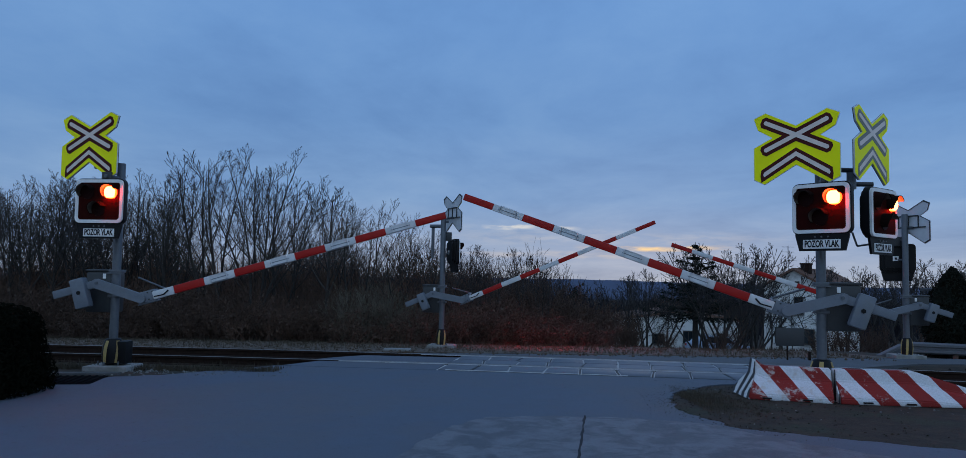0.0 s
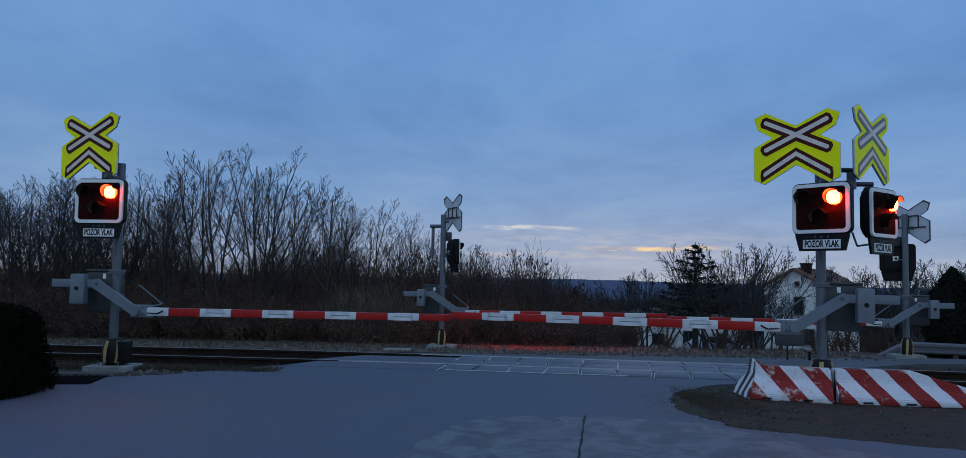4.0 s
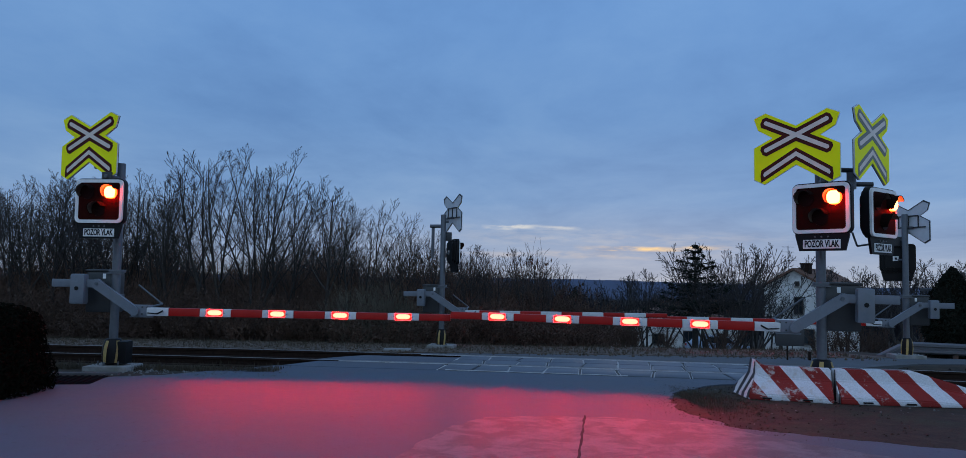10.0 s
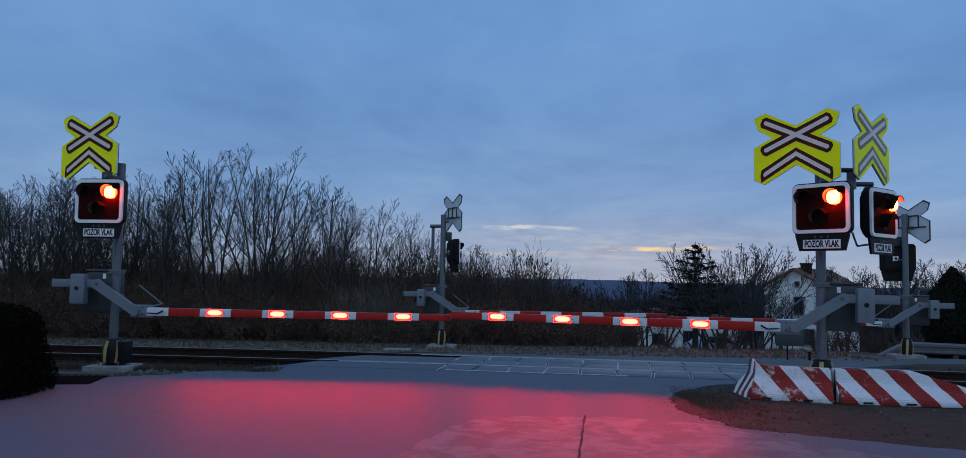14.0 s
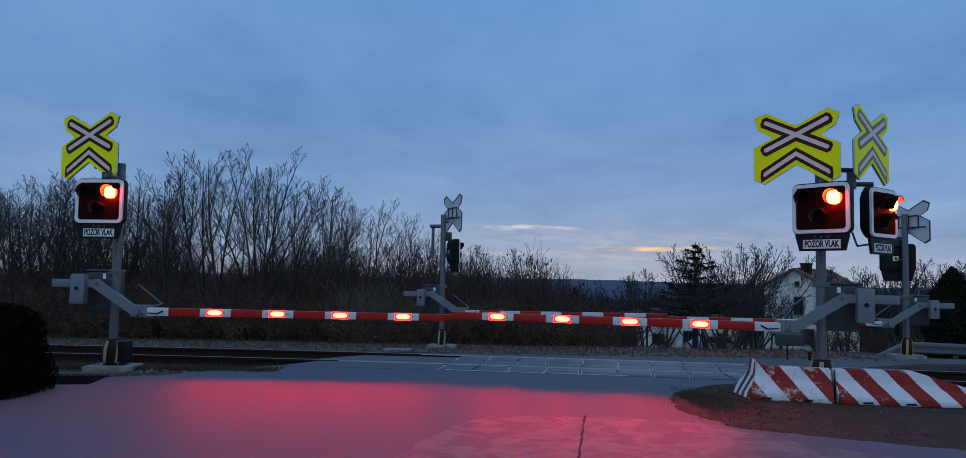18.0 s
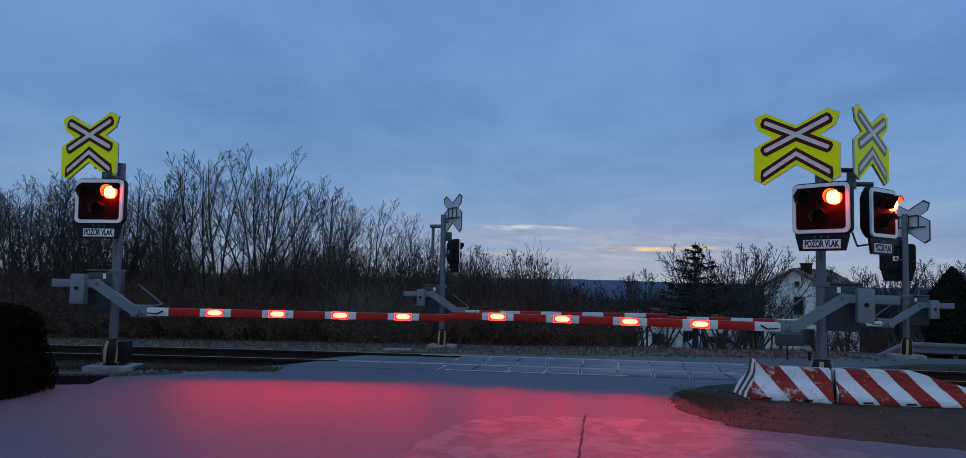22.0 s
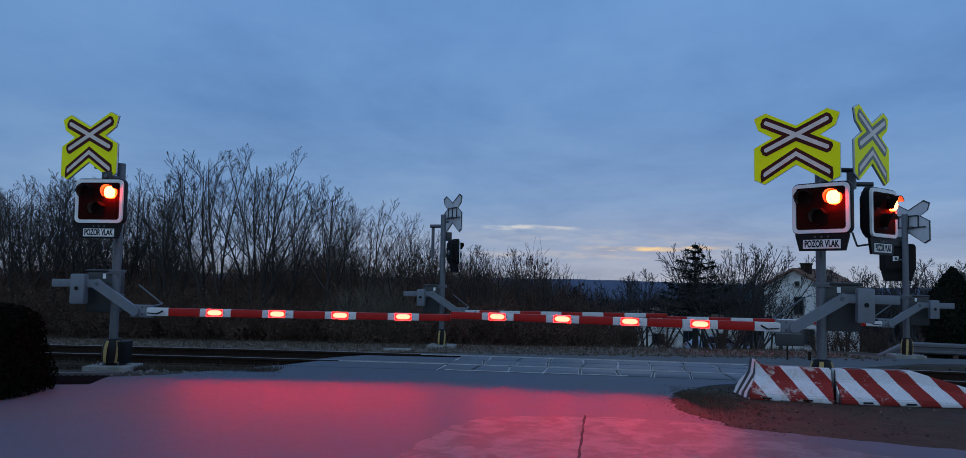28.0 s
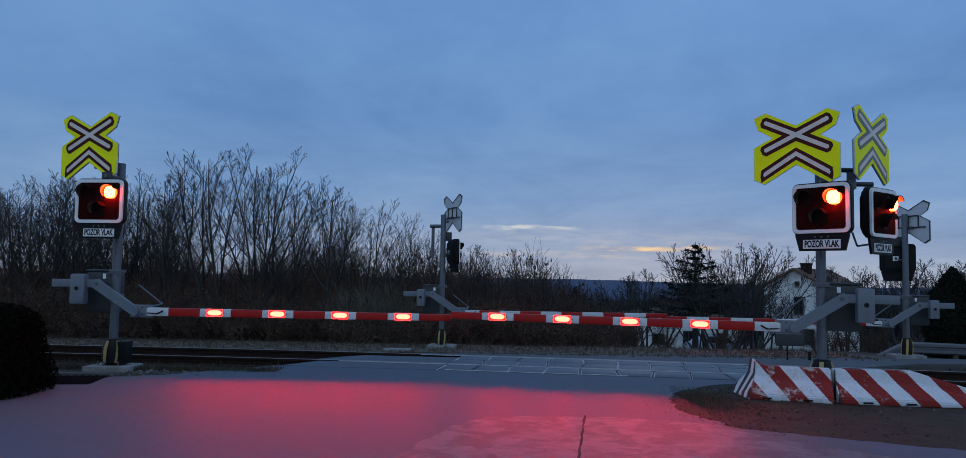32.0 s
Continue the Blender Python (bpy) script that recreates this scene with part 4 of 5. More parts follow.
        wx, wy = shift + fwd * math.sin(a) + lat * math.cos(a), -fwd * math.cos(a) + lat * math.sin(a)
        return Matrix.Rotation(radians(-turn), 4, "Z") @ pose(wx, wy, z, 0, 0, yaw)
    m = facing(head_yaw, head_off[0], head_off[1], head_h)
    signal_head(owner, m @ Matrix.Scale(size, 4), flash=True)
    s = facing(sign_yaw, sign_off[0], sign_off[1], sign_h)
    warning_sign(owner, s @ Matrix.Scale(size * sign_size, 4))
    for z, q in ((head_h + 0.42, m), (sign_h - 0.2, s)):
        c = q.translation
        back = q.to_3x3() @ Vector((0, 0.13, 0))
        part("bracket", Shape().tube((0, 0, min(z, pole_h - 0.06)), (c.x + back.x, c.y + back.y, min(z, pole_h - 0.06)), 0.032, n=12), GALV, owner, "steel mounting bracket")
    c = m.translation
    back = m.to_3x3() @ Vector((0, 0.2, 0))
    part("hanger", Shape().box(0.16, 0.10, 0.22, (c.x + back.x, c.y + back.y, head_h + 0.38), bevel=0.01), GREY_DARK, owner)
    part("bracket", Shape().tube((0, 0, head_h - 0.05), (c.x + back.x, c.y + back.y, head_h - 0.05), 0.025, n=12), GALV, owner)
    if size < 0.9:
        part("side_pipe", Shape().tube((-0.27, 0.05, 3.08), (-0.27, 0.05, 2.25), 0.04, n=12).tube((-0.34, 0.03, 3.06), (0.02, 0.0, 3.06), 0.045, n=12), GALV, owner, "short side pipe with a cross bracket")
    if extra:
        m2 = Matrix.Rotation(radians(-turn), 4, "Z") @ pose(0.90 + shift, -0.16, head_h - 0.03, 0, 0, 38)
        s2 = Matrix.Rotation(radians(-turn), 4, "Z") @ pose(0.82 + shift, -0.02, sign_h + 0.07, 0, 0, 41)
        signal_head(owner, m2)
        warning_sign(owner, s2, pale=True)
        for z, q in ((sign_h - 0.28, s2), (head_h + 0.40, m2)):
            c = q.translation + q.to_3x3() @ Vector((0, 0.15, 0))
            part("bracket", Shape().tube((0, 0, z), (c.x, c.y, z), 0.035, n=12), GREY_DARK, owner, "dark steel mounting bracket")
        mid = (m2.translation * 0.5)
        part("coupling", Shape().tube((mid.x, mid.y, head_h + 0.32), (mid.x, mid.y, head_h + 0.56), 0.065, n=16), GALV, owner)
        c = m2.translation
        part("conduit", Shape().tube((mid.x, mid.y, head_h - 0.3), (mid.x * 1.15, mid.y, head_h - 0.5), 0.014, n=8).tube((mid.x * 1.15, mid.y, head_h - 0.5), (c.x, c.y, head_h - 0.44), 0.014, n=8), GALV, owner, "thin bent conduit")
    return owner


def post_at(root, turn, side, base, reach=0.53):
    """The pole's foot, from the place where the boom begins."""
    a = radians(turn)
    dx, dy = side * reach, -0.21
    return pose(root[0] - dx * math.cos(a) + dy * math.sin(a), root[1] - dx * math.sin(a) - dy * math.cos(a), base, 0, 0, turn)


def build_barriers():
    barrier(post_at((-5.34, 12.19), -0.9, 1, 0.0, 0.64), 1, 0.945, -6, -20, 2.68, 3.61, "grey pole with red and white boom, crossbuck and lit red signal", True, -0.9, head_off=(0.48, -0.165), sign_off=(0.30, -0.53), cabinet=True, hub=0.20, shift=0.11)
    barrier(post_at((4.26, 10.86), -12.5, -1, 0.0, 0.59), -1, 0.93, -48, -31, 2.61, 3.505, "grey pole with red and white boom and two lit red signals", True, -12.5, extra=True, head_off=(0.411, 0.247), sign_off=(0.361, -0.209), sign_size=0.97, hub=0.25, shift=-0.06)
    barrier(post_at((-0.37, 18.73), -7.5, 1, -0.22, 0.66), 1, 0.93, 108, 118, 2.42, 3.38, "grey pole beyond the tracks, seen from the back, boom lowering", False, -7.5, head_off=(0.34, 0.0), sign_off=(0.26, -0.02), size=0.88, hub=0.21)
    barrier(post_at((9.24, 17.47), -7.5, -1, -0.15, 0.56), -1, 0.82, 156, 112, 2.34, 3.15, "grey pole beside the guard rail, signal and sign turned away", False, -7.5, head_off=(0.30, 0.14), sign_off=(0.12, -0.02), size=0.92, hub=0.22)


# ---- striped concrete blocks
def build_blocks():
    prof = [(-0.31, 0.0), (0.31, 0.0), (0.31, 0.075), (0.12, 0.275), (0.09, 0.43), (-0.09, 0.43), (-0.12, 0.275), (-0.31, 0.075)]

    def block(name, x0, y0, x1, y1, nose, label, mat, shear=0.0, tall=1.0):
        def slant(z):
            return (0.14 * fade(0.02, 0.32, z) + 0.06 * z) if shear else 0.0
        ln = math.hypot(x1 - x0, y1 - y0)
        cuts = [0.0, 0.32, ln] if not nose else [0.0, ln - nose, ln]
        s = Shape()
        n = len(prof)
        verts, faces = [], []
        for k, c in enumerate(cuts):
            drop = 0.30 if nose and k == 2 else 1.0
            verts += [(c + (shear * y + slant(z) if k == 0 else 0.0), y, z * drop * (tall if k == 0 else 1.0)) for y, z in prof]
        for j in range(len(cuts) - 1):
            faces += [(j * n + i, j * n + (i + 1) % n, (j + 1) * n + (i + 1) % n, (j + 1) * n + i) for i in range(n)]
        faces += [tuple(range(n)), tuple(range((len(cuts) - 1) * n, len(cuts) * n))]
        s.put(verts, faces)
        bm = bmesh.new()
        me = s.mesh(name, mat, smooth=False)
        bm.from_mesh(me)
        bmesh.ops.bevel(bm, geom=[e for e in bm.edges if e.calc_face_angle(0) > 0.3], offset=0.014, segments=2, affect="EDGES")
        bm.to_mesh(me)
        bm.free()
        ob = thing(name, pose(x0, y0, -0.012, 0, 0, math.degrees(math.atan2(y1 - y0, x1 - x0))), label, "concrete barrier", "striped concrete blocks")
        part("body", me, mat, ob)
        shell = [(y * 0.96, (z * 0.965 + 0.008) * tall) for y, z in prof]
        end = Shape().put([(q + shear * y + slant((z / tall - 0.008) / 0.965), y, z) for q in (-0.006, 0.004) for y, z in shell], [tuple(range(n)), tuple(range(2 * n - 1, n - 1, -1))] + [(i, n + i, n + (i + 1) % n, (i + 1) % n) for i in range(n)])
        part("end_face", end, ENDPAINT, ob, "end painted with dark and white bars")
        for q in (0.28, 0.72):
            part("lifting_slot", Shape().box(0.12, 0.05, 0.02, (ln * q * (0.6 if nose else 1), -0.315, 0.03), bevel=0.004), BLACK, ob, "dark lifting slot")
        return ob
    block("concrete_barrier", 3.63, 10.70, 4.745, 10.388, 0, "scuffed concrete block with red and white bars, dark striped end", BLOCKWORN, -0.28, 1.22)
    block("concrete_barrier", 4.775, 10.384, 6.79, 10.145, 1.02, "concrete block with red and white bars and sloping nose", BLOCK)


# ---- bare trees and thickets
def branch_mesh(name, segs, mat, sides=4):
    """Tapered rods for all segments (p0, p1, r0, r1) in one mesh."""
    a = np.array([s[0] for s in segs])
    b = np.array([s[1] for s in segs])
    r0 = np.array([s[2] for s in segs])[:, None]
    r1 = np.array([s[3] for s in segs])[:, None]
    d = b - a
    d /= np.linalg.norm(d, axis=1)[:, None] + 1e-9
    ref = np.where(np.abs(d[:, 2:3]) < 0.9, np.array([[0, 0, 1.0]]), np.array([[1.0, 0, 0]]))
    u = np.cross(d, ref)
    u /= np.linalg.norm(u, axis=1)[:, None]
    w = np.cross(d, u)
    rings = []
    for base, r in ((a, r0), (b, r1)):
        for i in range(sides):
            t = 2 * math.pi * i / sides
            rings.append(base + (u * math.cos(t) + w * math.sin(t)) * r)
    v = np.stack(rings, 1).reshape(-1, 3)
    n = len(segs)
    quad = np.array([(i, (i + 1) % sides, sides + (i + 1) % sides, sides + i) for i in range(sides)])
    f = (quad[None] + (np.arange(n) * 2 * sides)[:, None, None]).reshape(-1, 4)
    me = bpy.data.meshes.new(name)
    me.from_pydata(v.tolist(), [], f.tolist())
    me.shade_smooth()
    me.materials.append(mat)
    return me


def grow(rng, start, way, length, radius, depth, segs, droop=0.0, wild=0.22, kids=(5, 8), angle=(25, 55), lift=0.07, twig=0.0045):
    """A limb with its side shoots; segments collect in segs."""
    n = 5 if depth > 1 else 3
    p, d = Vector(start), Vector(way).normalized()
    step = length / n
    bent = wild * (1.0 if depth > 1 else 0.7)
    pts = [(p.copy(), d.copy(), radius)]
    for i in range(n):
        d = (d + Vector((rng.gauss(0, bent), rng.gauss(0, bent), rng.gauss(0, bent) * 0.6 + lift - droop))).normalized()
        q = p + d * step
        r1 = radius * (1 - 0.78 * (i + 1) / n)
        segs.append((tuple(p), tuple(q), pts[-1][2], max(r1, twig), depth))
        p = q
        pts.append((p.copy(), d.copy(), r1))
    if depth == 0:
        return
    for k in range(rng.randint(*kids)):
        t = rng.uniform(0.2, 0.93) * n
        i = min(int(t), n - 1)
        base = pts[i][0].lerp(pts[i + 1][0], t - i)
        side = pts[i][1].orthogonal().normalized()
        side.rotate(Matrix.Rotation(rng.uniform(0, 2 * math.pi), 3, pts[i][1]))
        a = radians(rng.uniform(*angle))
        way = pts[i][1] * math.cos(a) + side * math.sin(a) + Vector((0, 0, 0.1 + 1.2 * lift))
        grow(rng, base, way, length * rng.uniform(0.32, 0.6) * (1.22 - 0.72 * t / n), max(pts[i][2] * rng.uniform(0.38, 0.55), twig * 1.2), depth - 1, segs, droop, wild, kids, angle, lift, twig)


def limb(rng, start, way, length, radius, depth, segs, counts, twig, lift=0.10, wild=0.05):
    """A limb of an upright tree: it curves towards the light, and its shoots grow shorter towards the tip."""
    n = (2, 3, 5, 8)[depth]
    p, d = Vector(start), Vector(way).normalized()
    pts = [(p.copy(), d.copy(), radius)]
    for i in range(n):
        d = (d + Vector((rng.gauss(0, wild), rng.gauss(0, wild), rng.gauss(0, wild * 0.5) + lift))).normalized()
        q = p + d * (length / n)
        r1 = max(radius * (1 - 0.85 * (i + 1) / n), twig)
        segs.append((tuple(p), tuple(q), pts[-1][2], r1, depth))
        p = q
        pts.append((p.copy(), d.copy(), r1))
    if depth == 0:
        return
    low = 0.30 if depth == 3 else 0.20
    turn = rng.uniform(0, 6.3)
    count = counts[depth] + rng.randint(-1, 2)
    for k in range(count):
        t = low + (0.97 - low) * (k + rng.random()) / count
        i = min(int(t * n), n - 1)
        base = pts[i][0].lerp(pts[i + 1][0], t * n - i)
        turn += 2.4 + rng.gauss(0, 0.5)
        side = pts[i][1].orthogonal().normalized()
        side.rotate(Matrix.Rotation(turn, 3, pts[i][1]))
        a = radians(rng.uniform(24, 50) if depth > 1 else rng.uniform(18, 48))
        out = pts[i][1] * math.cos(a) + side * math.sin(a)
        reach = length * ((0.60 if depth == 3 else 0.62) * (1 - t) + 0.13) * rng.uniform(0.65, 1.15)
        limb(rng, base, out, reach, max(pts[i][2] * rng.uniform(0.42, 0.62), twig * 1.1), depth - 1, segs, counts, twig, 0.12 if depth > 1 else 0.10, wild * 1.25)


def tree_kind(seed, height, stems, label, counts=(0, 5, 8, 14), thick=0.0105, twig=0.0048, spread=0.13):
    rng = random.Random(seed)
    segs = []
    for s in range(stems):
        lean = Vector((rng.gauss(0, spread), rng.gauss(0, spread), 1)) if stems > 1 else Vector((rng.gauss(0, 0.05), rng.gauss(0, 0.05), 1))
        root = (rng.gauss(0, 0.16) * (stems > 1), rng.gauss(0, 0.16) * (stems > 1), -0.25)
        limb(rng, root, lean, height * rng.uniform(0.82, 1.02), height * thick * rng.uniform(0.8, 1.2), 3, segs, counts, twig, lift=0.03)
    wood = [s[:4] for s in segs if s[4] >= 2]
    fine = [s[:4] for s in segs if s[4] < 2]
    tallest = max(s[1][2] for s in segs)
    return branch_mesh("trunk", wood, BARK, 6), branch_mesh("crown", fine, TWIG, 3), label, tallest


def plant_tree(kind, x, y, size, spin, category="tree", group="bare trees behind the tracks", z=None):
    trunk, crown, label, tallest = kind
    size *= 6.1 / tallest
    ob = thing("bare_tree", Matrix.Translation((x, y, (lie(x, y) if z is None else z) - 0.03)) @ Matrix.Rotation(spin, 4, "Z") @ Matrix.Scale(size, 4), label, category, group)
    part("trunk", trunk, BARK, ob)
    part("crown", crown, TWIG, ob, "bare twigs")
    return ob


def shrub_kind(seed, stems, leaves, height, radius):
    rng = random.Random(seed)
    segs = []
    for s in range(stems):
        a, q = rng.uniform(0, 2 * math.pi), rng.random() ** 0.6 * radius
        x, y = q * math.cos(a), q * math.sin(a)
        h = height * rng.uniform(0.45, 1.0) * (1.1 - 0.4 * q / radius)
        grow(rng, (x, y, -0.1), (rng.gauss(0, 0.3), rng.gauss(0, 0.3), 1), h, 0.011, 1, segs, wild=0.3, kids=(5, 8), angle=(25, 70))
    me = branch_mesh("stems", [s[:4] for s in segs], STEM, 3)
    verts, faces = [], []
    for i in range(leaves):
        s = segs[rng.randrange(len(segs))]
        p = Vector(s[0]).lerp(Vector(s[1]), rng.random()) + Vector((rng.gauss(0, 0.05), rng.gauss(0, 0.05), rng.gauss(0, 0.05)))
        if p.z > height * 0.8:
            p.z *= rng.uniform(0.3, 0.9)
        m = Euler((rng.uniform(0, 6.3), rng.uniform(0, 6.3), rng.uniform(0, 6.3))).to_matrix()
        r = rng.uniform(0.025, 0.06)
        o = len(verts)
        for c in ((-r, 0, 0), (0, -0.5 * r, 0.2 * r), (r, 0, 0), (0, 0.5 * r, 0.2 * r)):
            verts.append(tuple(p + m @ Vector(c)))
        faces.append((o, o + 1, o + 2, o + 3))
    lm = bpy.data.meshes.new("leaves")
    lm.from_pydata(verts, [], faces)
    lm.materials.append(DEADLEAF)
    return me, lm


def plant_shrub(kind, x, y, sx, sz, spin, label="tangled brown leafless shrub beside the tracks"):
    stems, leaves = kind
    m = Matrix.Translation((x, y, lie(x, y) - 0.05)) @ Matrix.Rotation(spin, 4, "Z") @ Matrix.Diagonal((sx, sx, sz, 1))
    ob = thing("shrub", m, label, "shrub", "shrubs behind the tracks")
    part("tangle", stems, STEM, ob)
    part("foliage", leaves, DEADLEAF, ob, "withered leaves")


def leaf_cloud(rng, n, place, size, stretch=2.2):
    """Many small leaves; place(rng) gives a point and the way it faces."""
    verts, faces = [], []
    for i in range(n):
        p, nrm = place(rng)
        q = (Vector(nrm) + Vector((rng.gauss(0, 0.6), rng.gauss(0, 0.6), rng.gauss(0, 0.6)))).normalized().to_track_quat("Z", "Y").to_matrix()
        q = q @ Matrix.Rotation(rng.uniform(0, 6.3), 3, "Z")
        r = size * rng.uniform(0.6, 1.3)
        o = len(verts)
        for c in ((-r, 0, 0), (0, -r / stretch, 0.25 * r), (r, 0, 0), (0, r / stretch, 0.25 * r)):
            verts.append(tuple(Vector(p) + q @ Vector(c)))
        faces.append((o, o + 1, o + 2, o + 3))
    return verts, faces


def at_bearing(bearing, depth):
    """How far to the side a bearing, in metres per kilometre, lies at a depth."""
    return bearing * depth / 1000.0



def build_trees():
    r = random.Random(61)
    pale_segs = []
    for i in range(60):
        a, q = r.uniform(0, 6.3), r.random() ** 0.6 * 0.95
        tmp = []
        grow(r, (q * math.cos(a), q * math.sin(a), -0.1), (r.gauss(0, 0.35), r.gauss(0, 0.35), 1), 2.1 * r.uniform(0.6, 1.0), 0.010, 1, tmp, wild=0.22, kids=(6, 9), angle=(25, 65))
        pale_segs.extend(t[:4] for t in tmp)
    kinds = [tree_kind(s, 6.0, st, "bare deciduous tree with fine upright twigs", counts=(0, c, b, a), spread=0.20) for s, st, a, b, c in ((11, 1, 15, 7, 4), (12, 3, 7, 5, 4), (13, 3, 8, 5, 4), (14, 2, 10, 6, 4), (15, 4, 6, 5, 4), (16, 2, 9, 6, 5))]
    rng = random.Random(31)
    # crown line along the bearing: (bearing, top above the eye per metre of depth)
    line = [(-720, 0.115), (-640, 0.120), (-540, 0.128), (-470, 0.133), (-420, 0.138), (-380, 0.172), (-345, 0.190), (-300, 0.180), (-250, 0.148), (-200, 0.124), (-150, 0.104), (-100, 0.083), (-65, 0.075), (-20, 0.045), (20, 0.035), (60, 0.045), (95, 0.018), (130, 0.0)]

    def top(b):
        for (b0, t0), (b1, t1) in zip(line, line[1:]):
            if b0 <= b <= b1:
                return t0 + (t1 - t0) * (b - b0) / (b1 - b0)
        return line[0][1] if b < line[0][0] else line[-1][1]
    b = -760.0
    while b < 100:
        for depth in (23.5, 26.0, 29.0) if b < -470 else (23.5, 27.0):
            bb = b + rng.uniform(-12, 12)
            d = depth + rng.uniform(-1.2, 1.2)
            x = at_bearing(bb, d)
            h = 1.58 + top(bb) * d * rng.uniform(0.86, 1.03) - lie(x, d)
            if h > 1.6:
                plant_tree(kinds[rng.randrange(6)], x, d, h / 6.15, rng.uniform(0, 6.3))
        b += 40 if b < -400 else 48 if b < -60 else 34
    shrubs = [shrub_kind(s, 50, 1100, 2.2, 1.1) for s in (1, 2, 3, 4, 5)]
    for row, (depth, hh) in enumerate(((21.7, 1.8), (22.6, 2.3), (23.8, 2.8), (25.2, 3.6), (27.0, 4.1), (28.6, 5.3))):
        b = -780.0
        while b < 300:
            bb = b + rng.uniform(-8, 8)
            d = depth + rng.uniform(-0.35, 0.35)
            cut = 1.0 if bb < 60 else 0.80 if bb < 150 else 0.5
            if row == 5 and bb > -150:
                break
            if bb < 150 or (row < 3 and rng.random() < 0.05):
                if row > 2 and rng.random() < (0.1, 0.1, 0.5)[row - 3]:
                    b += 1900 / depth / 1.25
                    continue
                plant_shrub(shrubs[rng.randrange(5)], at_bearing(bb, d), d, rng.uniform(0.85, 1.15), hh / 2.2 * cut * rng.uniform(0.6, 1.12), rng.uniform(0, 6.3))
            b += 1900 / depth / 1.25
    # dense brush on the slope behind the trees, too thick to count
    brush = []
    for i in range(2600):
        d = rng.uniform(29.0, 44.0)
        bb = rng.uniform(-0.80, 0.105)
        x = bb * d
        z = lie(x, d)
        peak = 0.004 + 0.055 * noise.noise((bb * 9.0, d * 0.13, 0.4)) + 0.022 * noise.noise((bb * 31.0, d * 0.3, 2.0)) - 0.035 * fade(-0.03, 0.10, bb)
        h = max(0.8, (1.58 + peak * d - z)) * rng.uniform(0.55, 1.08)
        p = Vector((x, d, z - 0.1))
        for q in range(3):
            a = p + Vector((rng.gauss(0, 0.25), rng.gauss(0, 0.25), 0))
            m = a + Vector((rng.gauss(0, 0.10), rng.gauss(0, 0.10), 0.6)) * h
            e = m + Vector((rng.gauss(0, 0.12), rng.gauss(0, 0.12), 0.4)) * h
            brush += [(tuple(a), tuple(m), 0.020, 0.013), (tuple(m), tuple(e), 0.013, 0.006)]
            for k in range(6):
                u = a.lerp(m, rng.uniform(0.3, 1.0)) if k < 3 else m.lerp(e, rng.random())
                brush.append((tuple(u), tuple(u + Vector((rng.gauss(0, 0.45), rng.gauss(0, 0.45), rng.uniform(0.3, 1.0))) * h * 0.24), 0.010, 0.005))
    tagged(new("thicket", branch_mesh("thicket", brush, STEM, 3)), "dense brown leafless brush on the slope behind the trees", "thicket", kind="stuff")
    pale = branch_mesh("tangle", pale_segs, PALESTEM, 3)
    for b, d, sz in ((-158, 21.9, 0.86), (-128, 22.2, 0.95), (-96, 21.9, 0.78), (-142, 22.6, 1.0)):
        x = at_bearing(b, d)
        m = Matrix.Translation((x, d, lie(x, d) - 0.05)) @ Matrix.Rotation(b, 4, "Z") @ Matrix.Diagonal((0.9, 0.9, sz, 1))
        ob = thing("shrub", m, "pale greyish twiggy shrub by the far barrier", "shrub", "shrubs behind the tracks")
        part("tangle", pale, PALESTEM, ob)
    return kinds, shrubs


